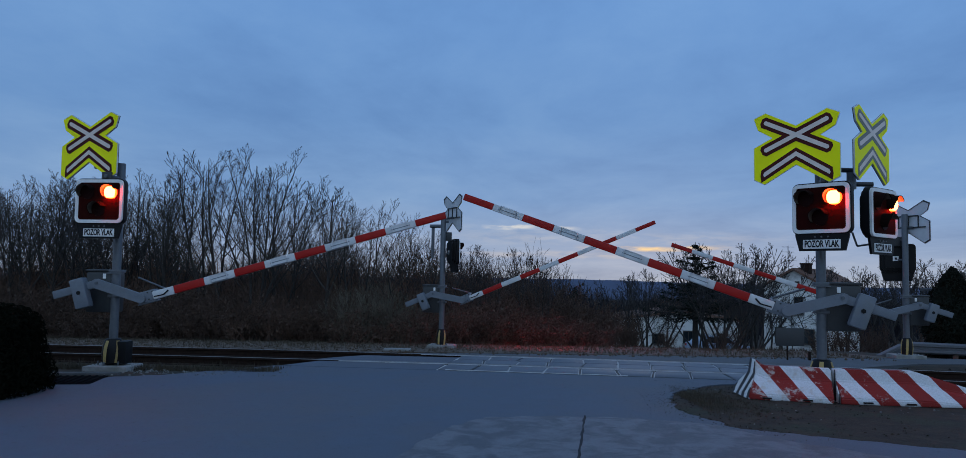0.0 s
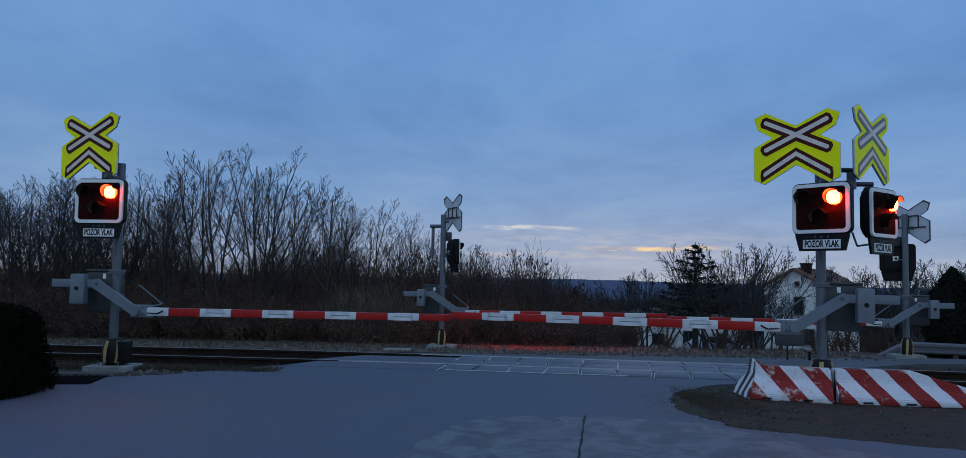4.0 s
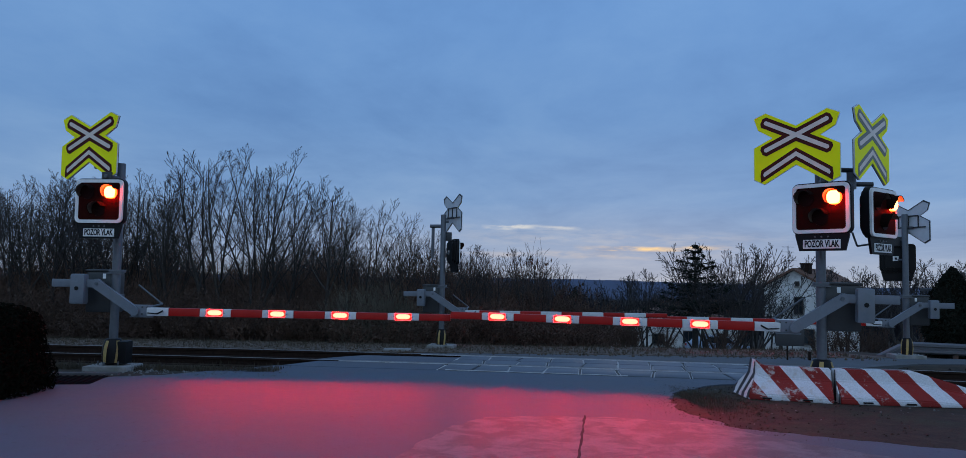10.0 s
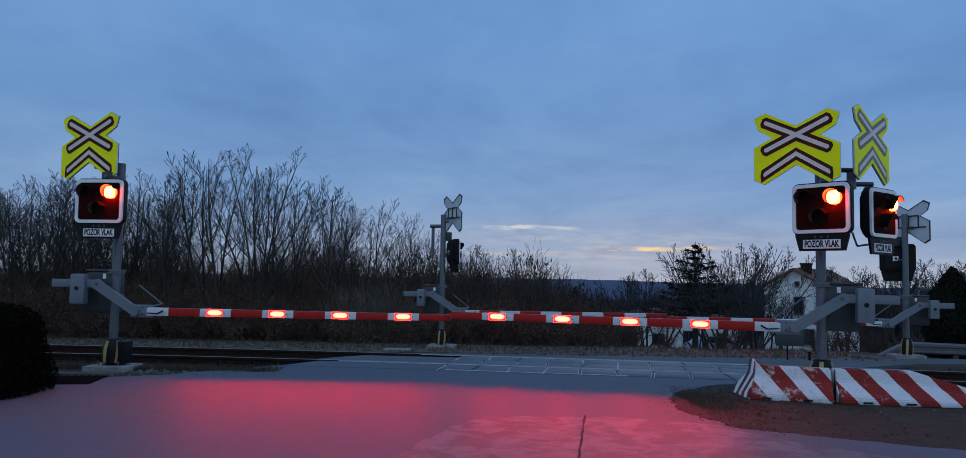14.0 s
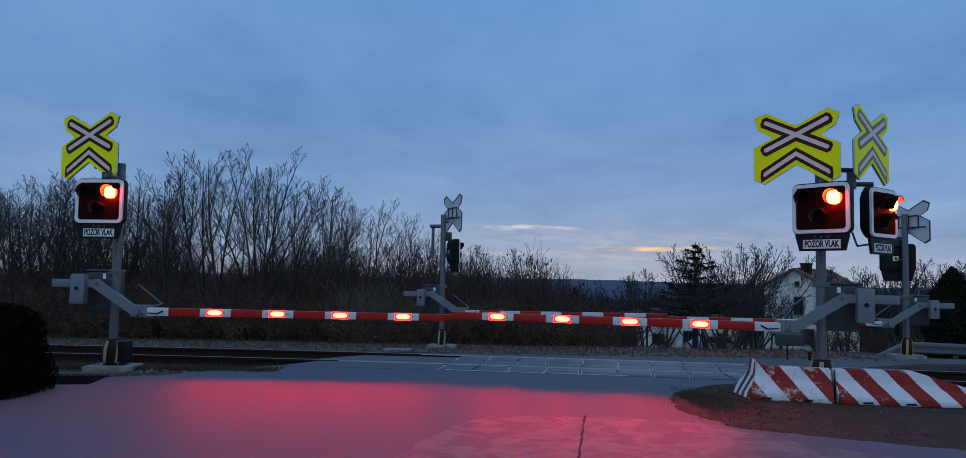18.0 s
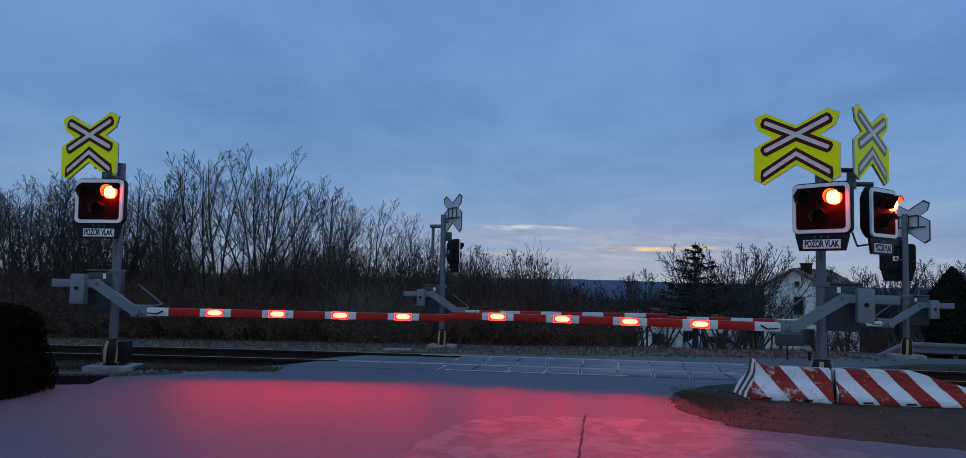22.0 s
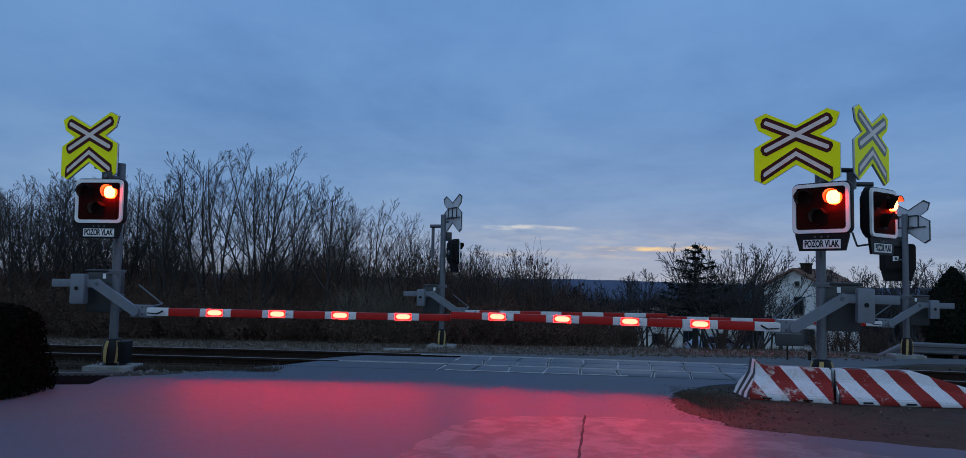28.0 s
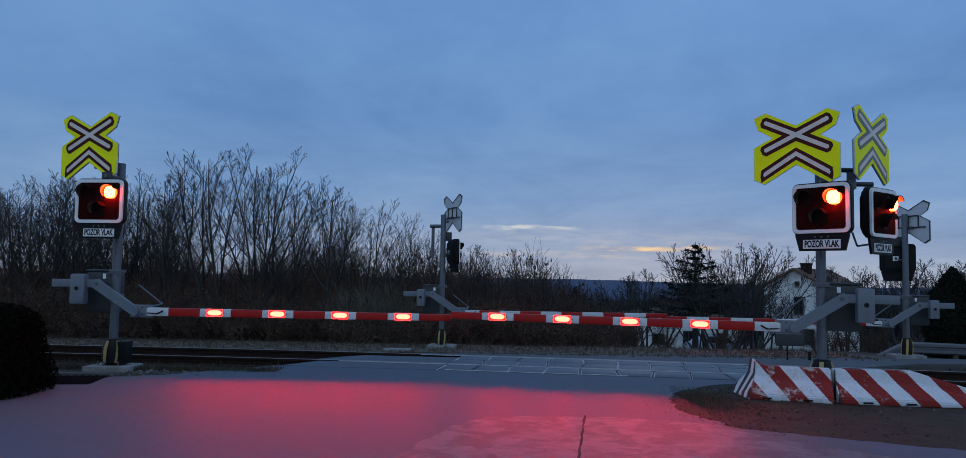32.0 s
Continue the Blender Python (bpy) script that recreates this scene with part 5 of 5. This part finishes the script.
def spruce(x, y, z, height, radius, label):
    rng = random.Random(77)
    ob = thing("spruce_tree", pose(x, y, z), label, "spruce")
    part("trunk", Shape().tube((0, 0, -0.3), (0, 0, height * 0.98), 0.16, 0.015, 10), BARK, ob)
    segs, verts, faces = [], [], []
    h = height * 0.3
    while h < height * 0.985:
        t = h / height
        reach = radius * ((1 - t) ** 1.15 * 1.2 + 0.012) * rng.uniform(0.6, 1.15)
        n = 6 if t < 0.6 else 4
        a0 = rng.uniform(0, 6.3)
        for i in range(n):
            a = a0 + 2 * math.pi * i / n + rng.uniform(-0.3, 0.3)
            ln = reach * rng.uniform(0.6, 1.15) + 0.06
            d = Vector((math.cos(a), math.sin(a), rng.uniform(-0.3, 0.05) + 0.5 * t))
            p0 = Vector((0, 0, h))
            p1 = p0 + d * ln * 0.65
            p2 = p1 + Vector((d.x, d.y, 0.25)) * ln * 0.4
            segs += [(tuple(p0), tuple(p1), 0.03 * (1 - t) + 0.008, 0.014), (tuple(p1), tuple(p2), 0.014, 0.005)]
            for k in range(int(44 * ln) + 8):
                u = rng.random() ** 0.75
                p = p0.lerp(p1, u / 0.62) if u < 0.62 else p1.lerp(p2, (u - 0.62) / 0.38)
                out = 0.03 + 0.11 * (1 - u) * ln
                p = p + Vector((-d.y, d.x, 0)) * rng.gauss(0, out) + Vector((0, 0, -abs(rng.gauss(0, 0.085))))
                q = Matrix.Rotation(a + rng.gauss(0, 0.7), 3, "Z") @ Matrix.Rotation(rng.gauss(0.25, 0.3), 3, "Y") @ Matrix.Rotation(rng.uniform(0, 6.3), 3, "X")
                r = rng.uniform(0.07, 0.16)
                o = len(verts)
                for c in ((-r, 0, 0), (0, -0.22 * r, 0.05 * r), (r, 0, -0.1 * r), (0, 0.22 * r, 0.05 * r)):
                    verts.append(tuple(p + q @ Vector(c)))
                faces.append((o, o + 1, o + 2, o + 3))
        h += height * 0.072 * (1.2 - 0.5 * t)
    tagged(part("framework", branch_mesh("framework", segs, BARK, 4), BARK, ob, "dark boughs"), kind="stuff")
    me = bpy.data.meshes.new("needles")
    me.from_pydata(verts, [], faces)
    me.materials.append(CONIFER)
    part("crown", me, CONIFER, ob, "dark green needles")


def hedge(name, x, y, z, sx, sy, sz, n, size, label, peak=0.0, mat=None, seed=5):
    """A clipped leafy mass: a solid near-black core, for the shaded inside, under a coat of leaves."""
    rng = random.Random(seed)
    ob = thing(name, pose(x, y, z), label, "hedge")
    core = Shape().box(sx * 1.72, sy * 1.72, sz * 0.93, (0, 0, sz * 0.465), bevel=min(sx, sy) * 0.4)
    part("core", core, mat or HEDGE, ob, "solid near-black core for the shaded inside")

    def place(r):
        while True:
            p = Vector((r.uniform(-1, 1), r.uniform(-1, 1), r.uniform(0.0, 1)))
            q = max(abs(p.x), abs(p.y), p.z)
            k = (abs(p.x) ** 4 + abs(p.y) ** 4 + p.z ** 4) ** 0.25
            if k > 0.02:
                s = r.uniform(0.86, 1.04) / k
                v = Vector((p.x * s * sx, p.y * s * sy, p.z * s * sz))
                if v.z < sz * 1.02:
                    v.z += peak * math.sin(v.x * 5.1 + 1) * max(0, v.z / sz)
                    v += Vector((math.sin(v.z * 7) * 0.04, math.sin(v.x * 6 + v.z * 3) * 0.05, 0)) * sx
                    return v, (p.x, p.y, p.z)
    v, f = leaf_cloud(rng, n, place, size)
    me = bpy.data.meshes.new("leaves")
    me.from_pydata(v, [], f)
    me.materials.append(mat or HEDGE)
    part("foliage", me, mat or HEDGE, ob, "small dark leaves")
    return ob


def thuja(x, y, h, r, seed):
    """A narrow dark evergreen with a blunt spire."""
    rng = random.Random(seed)
    ob = thing("evergreen_shrub", pose(x, y, lie(x, y) - 0.05), "narrow dark evergreen shrub behind the guard rail", "evergreen shrub", "evergreens by the far road")
    prof = [(0.55 * r, 0.0), (0.78 * r, 0.15 * h), (0.78 * r, 0.5 * h), (0.62 * r, 0.8 * h), (0.25 * r, 0.95 * h)]
    part("core", Shape().lathe(prof, 12), HEDGE, ob, "solid near-black core for the shaded inside")

    def place(g):
        t = g.random() ** 0.8
        a = g.uniform(0, 2 * math.pi)
        q = r * (0.85 + 0.3 * t if t < 0.35 else 0.955 * (1 - ((t - 0.35) / 0.65) ** 2.6) + 0.06) * g.uniform(0.8, 1.15) * (1 + 0.14 * math.sin(3 * a + 9 * t + seed))
        return Vector((q * math.cos(a), q * math.sin(a), t * h * g.uniform(0.97, 1.04))), (math.cos(a), math.sin(a), 0.5)
    v, f = leaf_cloud(rng, 3600, place, 0.055, 2.6)
    me = bpy.data.meshes.new("foliage")
    me.from_pydata(v, [], f)
    me.materials.append(CONIFER)
    part("foliage", me, CONIFER, ob, "flat dark green sprays")


# ---- houses, guard rail and distance
def window(owner, x, y, z, w, h, yaw=0.0):
    win = part("window", ring(round_rect(w, h, 0.01, 1), round_rect(w - 0.16, h - 0.16, 0.01, 1), -0.06, 0.05), WOODDARK, owner, "dark framed window", pose(x, y, z, 0, 0, yaw))
    part("pane", Shape().box(w - 0.15, 0.012, h - 0.15), PANE, win, "dark pane")
    part("sill", Shape().box(w + 0.12, 0.16, 0.05, (0, -0.1, -h / 2 - 0.03)), CONCRETE, win)
    part("glazing_bar", Shape().box(0.05, 0.03, h - 0.15, (0, -0.015, 0)), WOODDARK, win)


def gable_house(at, w, d, eave, ridge, label, windows, chimney=None):
    ob = thing("house", at, label, "house")
    wall = Shape().prism([(-w / 2, -0.5), (w / 2, -0.5), (w / 2, eave), (0, ridge), (-w / 2, eave)], 0, d)
    part("wall", wall, PLASTER, ob, "pale plastered wall")
    t = 0.14
    over = 0.35
    sl = math.atan2(ridge - eave, w / 2)
    for s in (-1, 1):
        a = [(0, ridge + t * 0.2), (0, ridge + t * 1.5), (s * (w / 2 + over), eave - over * math.tan(sl) + t * 1.5), (s * (w / 2 + over), eave - over * math.tan(sl) + t * 0.2)]
        part("roof", Shape().prism(a if s < 0 else a[::-1], -0.3, d + 0.3), TILES, ob, "brown tiled roof")
        rows = Shape()
        for i in range(14):
            u = (i + 0.5) / 14
            rows.box(0.05, d + 0.6, 0.03, (s * u * (w / 2 + over), d / 2, ridge + t * 1.5 - u * (ridge + over * math.tan(sl) - eave) + 0.01))
        part("tile_courses", rows, TILES, ob)
    if chimney:
        cx, cy, cz, ch = chimney
        part("chimney", Shape().box(0.7, 0.6, ch, (cx, cy, cz + ch / 2), bevel=0.02).box(0.8, 0.7, 0.12, (cx, cy, cz + ch), bevel=0.02), RUST, ob, "brick chimney")
    for q in windows:
        window(ob, *q)
    return ob


def build_beyond(kinds, shrubs):
    rng = random.Random(9)
    # house with its gable to the crossing, down the slope
    hz = -4.0
    gable_house(pose(24.65, 60, hz, 0, 0, -44), 4.9, 7.4, 5.15, 6.5, "small white house with a brown tiled gable roof and chimney", [(0.35, 0, 3.75, 0.75, 1.4), (-1.1, 0, 1.35, 0.9, 1.3), (1.1, 0, 1.35, 0.9, 1.2), (0.25, 0, 5.45, 0.35, 0.4)], (0.5, 1.2, 6.1, 0.95))
    gable_house(pose(14.6, 56, -3.75, 0, 0, -3), 8.6, 6, 2.35, 2.95, "low white outbuilding with a shallow roof", [(-1.6, 0, 1.0, 0.9, 0.8), (0.6, 0, 1.2, 0.8, 0.9), (3.0, 0, 1.1, 0.9, 0.8)])
    mast = thing("roof_aerial", pose(24.6, 61, hz + 6.3), "thin metal aerial on the house roof", "aerial")
    part("mast", Shape().tube((0, 0, -0.2), (0, 0, 2.2), 0.03, n=6), GALV, mast)
    for z in (1.7, 2.1):
        part("element", Shape().tube((-0.5, 0, z), (0.5, 0, z), 0.015, n=5), GALV, mast)
    spruce(9.68, 34.5, lie(9.68, 34.5), 5.0, 3.1, "dark spruce standing among bare shrubs")
    spruce(9.8, 80, lie(9.8, 80) + 4.3, 2.0, 0.8, "small dark spruce far down the slope")
    stout = [tree_kind(s, 6.0, st, "bare garden tree with dark spreading limbs", counts=(0, 3, 5, 7), thick=0.012, twig=0.0095, spread=0.34) for s, st in ((21, 3), (22, 4), (23, 3))]
    for b, d, top in ((300, 36, 0.058), (330, 34, 0.060), (352, 38, 0.058), (378, 72, 0.046), (318, 39, 0.050), (215, 30, 0.012), (190, 33, 0.008), (240, 38, 0.018), (480, 40, 0.030), (520, 44, 0.034), (545, 37, 0.030), (575, 42, 0.038), (605, 38, 0.036), (592, 47, 0.042), (628, 44, 0.040), (310, 30, 0.030), (365, 28, 0.004), (364, 45, 0.030), (396, 48, -0.012), (340, 30, -0.004), (200, 36, 0.012), (440, 50, 0.03), (500, 30, 0.02), (560, 33, 0.028), (205, 34, 0.004), (280, 33, 0.012), (212, 40, 0.022)):
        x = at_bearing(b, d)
        plant_tree(stout[rng.randrange(3)], x, d, (1.58 + top * d - lie(x, d)) / 6.4, rng.uniform(0, 6.3), group="bare trees by the houses")
    for b, d, h in ((152, 27, 1.0), (168, 26, 0.9), (184, 29, 0.8), (196, 31, 0.8), (242, 30, 0.6), (318, 29, 0.6), (450, 28, 0.8), (470, 30, 0.9), (500, 27, 0.8), (525, 31, 0.9), (600, 27, 1.0)):
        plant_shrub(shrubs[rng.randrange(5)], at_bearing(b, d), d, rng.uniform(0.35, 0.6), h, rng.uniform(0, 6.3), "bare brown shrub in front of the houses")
    # distant bare woods below the ridge, in one mass
    segs = []
    for i in range(1500):
        y = rng.uniform(100, 190)
        x = rng.uniform(-0.75, 0.75) * y
        z = lie(x, y)
        h = (1.58 + (-0.007 if x > 0.085 * y else 0.022) * y - z) * rng.uniform(0.5, 1.0) * (0.95 + 0.45 * noise.noise((x / y * 14, 2.2, 0)))
        for q in range(5):
            p = Vector((x + rng.gauss(0, 0.5), y, z))
            q1 = p + Vector((rng.gauss(0, 0.12), rng.gauss(0, 0.12), 1)) * h * rng.uniform(0.6, 0.8)
            q2 = q1 + Vector((rng.gauss(0, 0.35), rng.gauss(0, 0.35), 1)) * h * 0.25
            segs += [(tuple(p), tuple(q1), 0.10, 0.05), (tuple(q1), tuple(q2), 0.05, 0.015)]
            for e in range(4):
                u = p.lerp(q1, rng.uniform(0.4, 1.0))
                segs.append((tuple(u), tuple(u + Vector((rng.gauss(0, 0.5), rng.gauss(0, 0.5), rng.uniform(0.3, 1.0))) * h * 0.22), 0.04, 0.012))
    tagged(new("far_woods", branch_mesh("far_woods", segs, WOODS, 3)), "dark bare woods down the slope", "woods", kind="stuff")
    for b in range(240, 330, 13):
        d = rng.uniform(66, 70)
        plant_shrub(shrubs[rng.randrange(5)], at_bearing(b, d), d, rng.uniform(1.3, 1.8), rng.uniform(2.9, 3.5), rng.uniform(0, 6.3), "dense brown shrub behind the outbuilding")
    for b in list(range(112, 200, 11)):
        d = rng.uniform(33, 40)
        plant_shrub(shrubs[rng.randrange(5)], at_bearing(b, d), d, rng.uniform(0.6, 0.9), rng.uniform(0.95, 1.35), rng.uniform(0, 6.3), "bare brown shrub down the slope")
    # evergreens behind the far barrier
    for i, (x, y, h, r) in enumerate(((12.5, 20.6, 1.9, 0.42), (12.95, 20.9, 2.5, 0.55), (13.45, 20.8, 2.3, 0.60), (14.05, 21.0, 1.95, 0.66), (14.8, 21.2, 2.0, 0.7), (13.2, 21.5, 2.45, 0.6), (15.5, 21.3, 2.1, 0.7))):
        thuja(x, y, h, r, 40 + i)
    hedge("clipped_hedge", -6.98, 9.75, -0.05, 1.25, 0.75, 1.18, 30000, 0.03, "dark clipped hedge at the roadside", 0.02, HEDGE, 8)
    shed = thing("shed", pose(17.3, 25.5, lie(17.3, 25.5), 0, 0, -6), "dark timber shed with a flat roof behind the evergreens", "shed")
    part("wall", Shape().box(3.2, 2.6, 2.45, (0, 0, 1.1), bevel=0.02), WOODDARK, shed, "dark boarded wall")
    for i in range(16):
        part("board", Shape().box(0.17, 0.025, 2.35, (-1.5 + 0.2 * i, -1.31, 1.1), bevel=0.004), WOODDARK, shed)
    part("roof", Shape().box(3.6, 3.0, 0.10, (0, 0, 2.38), bevel=0.015), GREY_DARK, shed, "flat dark roof")
    # steel guard rail with its sloping end
    gr = thing("guard_rail", pose(0, 0, 0), "grey steel guard rail with a sloping end beyond the tracks", "guard rail")
    prof = [(0.0, -0.15), (0.06, -0.11), (0.06, -0.05), (0.0, -0.02), (0.0, 0.02), (0.06, 0.05), (0.06, 0.11), (0.0, 0.15)]
    path = [(9.2, 18.9, -0.52), (9.7, 19.1, -0.32), (10.6, 19.4, 0.02), (11.0, 19.5, 0.08), (13.5, 19.9, -0.02), (18, 20.6, -0.06), (26, 21.8, -0.2)]
    s = Shape()
    n = len(prof)
    verts, faces = [], []
    for x, y, z in path:
        verts += [(x, y - a, z + c - 0.12) for a, c in prof] + [(x, y - a + 0.006, z + c - 0.12) for a, c in prof]
    for j in range(len(path) - 1):
        for i in range(n - 1):
            o, q = 2 * n * j, 2 * n * (j + 1)
            faces += [(o + i, o + i + 1, q + i + 1, q + i), (o + n + i, q + n + i, q + n + i + 1, o + n + i + 1)]
    part("beam", s.put(verts, faces), GALV, gr, "corrugated steel beam")
    for x, y, z in ((9.75, 19.12, -0.45), (10.5, 19.4, -0.15), (12.3, 19.7, -0.12), (14.3, 20.0, -0.12), (16.3, 20.35, -0.14), (18.3, 20.65, -0.15)):
        part("post", Shape().box(0.08, 0.12, 0.95, (x, y + 0.09, z - 0.36), bevel=0.006), TILES, gr, "rusty brown post")
    pole = thing("utility_pole", pose(19.0, 30, lie(19.0, 30)), "dark wooden utility pole with a short crossarm", "utility pole")
    part("shaft", Shape().tube((0, 0, -0.2), (0, 0, 3.5), 0.10, 0.08, 10), WOODDARK, pole)
    part("crossarm", Shape().box(1.0, 0.09, 0.09, (-0.1, -0.1, 3.35), bevel=0.01), WOODDARK, pole)
    for x in (-0.5, 0.3):
        part("insulator", Shape().tube((x, -0.1, 3.39), (x, -0.1, 3.52), 0.035, 0.02, 8), GREY_DARK, pole)
    # the back of a small board on a thin post
    bd = thing("information_board", pose(6.55, 16.2, lie(6.55, 16.2)), "small dark board on a thin post, seen from the back", "board")
    part("post", Shape().tube((-0.05, 0, -0.1), (-0.05, 0, 0.35), 0.02, n=8), RUST, bd)
    part("board", Shape().box(0.60, 0.03, 0.38, (0, -0.02, 0.49), bevel=0.006), GREY_DARK, bd, "dark board")
    part("post", Shape().tube((0.42, 0, -0.1), (0.42, 0, 0.18), 0.03, n=8), RUST, bd)
    # distant wooded ridge, with haze put into its blue base colour
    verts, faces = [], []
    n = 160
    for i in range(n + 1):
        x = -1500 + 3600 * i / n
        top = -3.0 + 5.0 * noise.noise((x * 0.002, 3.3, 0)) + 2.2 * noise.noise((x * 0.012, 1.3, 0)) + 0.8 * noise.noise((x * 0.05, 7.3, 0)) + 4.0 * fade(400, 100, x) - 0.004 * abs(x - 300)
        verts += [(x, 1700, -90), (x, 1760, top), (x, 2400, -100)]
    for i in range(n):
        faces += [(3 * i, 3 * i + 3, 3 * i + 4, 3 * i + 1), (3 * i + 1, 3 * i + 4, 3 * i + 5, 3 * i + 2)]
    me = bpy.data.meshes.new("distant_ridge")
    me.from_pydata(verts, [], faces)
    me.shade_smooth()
    me.materials.append(HAZE_HILL)
    tagged(new("backdrop_ridge", me), "far wooded ridge on the skyline, haze put into its blue", "hill", kind="structure")
    # kerb stones and slabs by the poles
    for x, y, w, d, h, turn, lab in ((-1.9, 17.35, 0.62, 0.35, 0.10, 2, "pale concrete slab lying on the verge"), (-6.6, 11.66, 2.1, 0.16, 0.075, 6, "weathered raised concrete kerb round the pole")):
        solid("concrete_slab", Shape().box(w, d, h, (0, 0, h / 2 - 0.05), bevel=0.015), OLDCONCRETE if w > 1 else CONCRETE, pose(x, y, lie(x, y), 0, 0, turn), lab, "slab")
    # flat barred plate, its black put in for the shade of a drain channel
    drain = thing("channel_shade_plate", pose(-6.36, 10.95, 0.004, 0, 0, 10), "flat black barred plate put in for the shade of a drain channel", "drain cover")
    part("frame", Shape().box(1.7, 0.86, 0.012, (0, 0, 0.0), bevel=0.003), CHANNEL_SHADE, drain)
    for i in range(17):
        part("grate_bar", Shape().box(0.03, 0.80, 0.014, (-0.8 + 0.1 * i, 0, 0.012), bevel=0.003), CHANNEL_SHADE, drain)


def car(at, label):
    ob = thing("car", at, label, "car")
    low = [(-2.02, 0.24), (1.98, 0.24), (2.10, 0.36), (2.11, 0.58), (1.98, 0.76), (1.15, 0.90), (-1.80, 0.96), (-2.06, 0.90), (-2.10, 0.50)]
    part("body", Shape().prism(low, -0.84, 0.84), CARBLUE, ob, "pale blue bodywork")
    top = [(1.12, 0.89), (0.55, 1.36), (0.20, 1.44), (-0.95, 1.45), (-1.45, 1.30), (-1.80, 0.95)]
    part("cabin", Shape().prism(top, -0.72, 0.72), CARBLUE, ob, "pale blue roof and pillars")
    for y in (-0.726, 0.726):
        part("side_window", Shape().prism([(0.90, 0.95), (0.45, 1.31), (0.0, 1.36), (0.0, 0.96)], y - 0.006, y + 0.006), PANE, ob, "dark glass")
        part("side_window", Shape().prism([(-0.07, 0.96), (-0.07, 1.37), (-0.95, 1.37), (-1.40, 1.0)], y - 0.006, y + 0.006), PANE, ob, "dark glass")
    for s in (-1, 1):
        part("headlight", Shape().box(0.08, 0.34, 0.14, (2.05, 0.62 * s, 0.62), bevel=0.02), WHITE, ob, "clear headlight")
        part("tail_light", Shape().box(0.06, 0.26, 0.18, (-2.06, 0.66 * s, 0.76), bevel=0.02), RED, ob, "red tail light")
        part("mirror", Shape().box(0.10, 0.18, 0.13, (0.72, 0.90 * s, 0.98), bevel=0.03), BLACK, ob, "black mirror")
        for x in (-1.25, 1.3):
            w = part("wheel", Shape().tube((x, 0.66 * s, 0.31), (x, 0.86 * s, 0.31), 0.31, n=20), TYRE, ob, "black tyre")
            part("rim", Shape().tube((x, 0.85 * s, 0.31), (x, 0.868 * s, 0.31), 0.2, n=16), GALV, w)
    part("bumper", Shape().box(0.10, 1.60, 0.20, (2.08, 0, 0.38), bevel=0.03), BLACK, ob, "dark bumper")
    part("bumper", Shape().box(0.10, 1.60, 0.20, (-2.08, 0, 0.40), bevel=0.03), BLACK, ob, "dark bumper")


# ---- movement
REST = {0: -0.2, 1: 0.5, 2: 0.4, 3: 0.2}
DOWN = {0: [16.3, 11.0, 6.1, 2.9, 0.9, -0.4], 1: [19.3, 14.5, 9.8, 6.1, 2.9, 1.0], 2: [23.1, 18.2, 13.5, 9.1, 5.5, 2.3], 3: [17.9, 12.6, 7.9, 5.9, 3.8, 1.8]}


def motions():
    # booms come down in the first seconds and stay down
    for i, (arm, at, side) in enumerate(ARMS):
        rows = [(0.5 * j, pose(*at, 0, -side * a, 0)) for j, a in enumerate(DOWN[i])]
        rows += [(t, pose(*at, 0, -side * REST[i], 0)) for t in (3.2, 4.5, 32.0)]
        walk(arm, rows)
    # each lit lamp draws back into its housing while it is dark
    on = {"near": [(0.43 + 1.0072 * k, 0.97 + 1.0072 * k) for k in range(-1, 33)],
          "far": [(0.97 + 1.0072 * k, 1.4372 + 1.0072 * k) for k in range(-2, 33)],
          "right": [(0.65 + 0.9967 * k, 1.15 + 0.9967 * k) for k in range(-2, 33)],
          "left": [(0.15 + 0.9967 * k, 0.65 + 0.9967 * k) for k in range(-1, 33)]}
    for lamp, phase, dark, lit in BLINKERS:
        steps = {}
        for a, b in on[phase]:
            for t, before, after in ((a, dark, lit), (b, lit, dark)):
                f = round(t * FPS)
                if 1 < f < 32 * FPS:
                    steps[f - 1], steps[f] = before, after
        first = lit if any(a <= 0.0 < b - 0.02 for a, b in on[phase]) else dark
        last = lit if any(a <= 32.0 < b for a, b in on[phase]) else dark
        steps[0], steps[32 * FPS] = first, last
        walk(lamp, [(f / FPS, pose(*steps[f])) for f in sorted(steps)])


build_ground()
build_roads()
build_litter()
build_blocks()
build_barriers()
KINDS, SHRUBS = build_trees()
build_beyond(KINDS, SHRUBS)
car(pose(16.6, 53.5, lie(16.6, 53.5) - 0.02, 0, 0, 5), "pale blue car parked by the houses")
build_track()
motions()
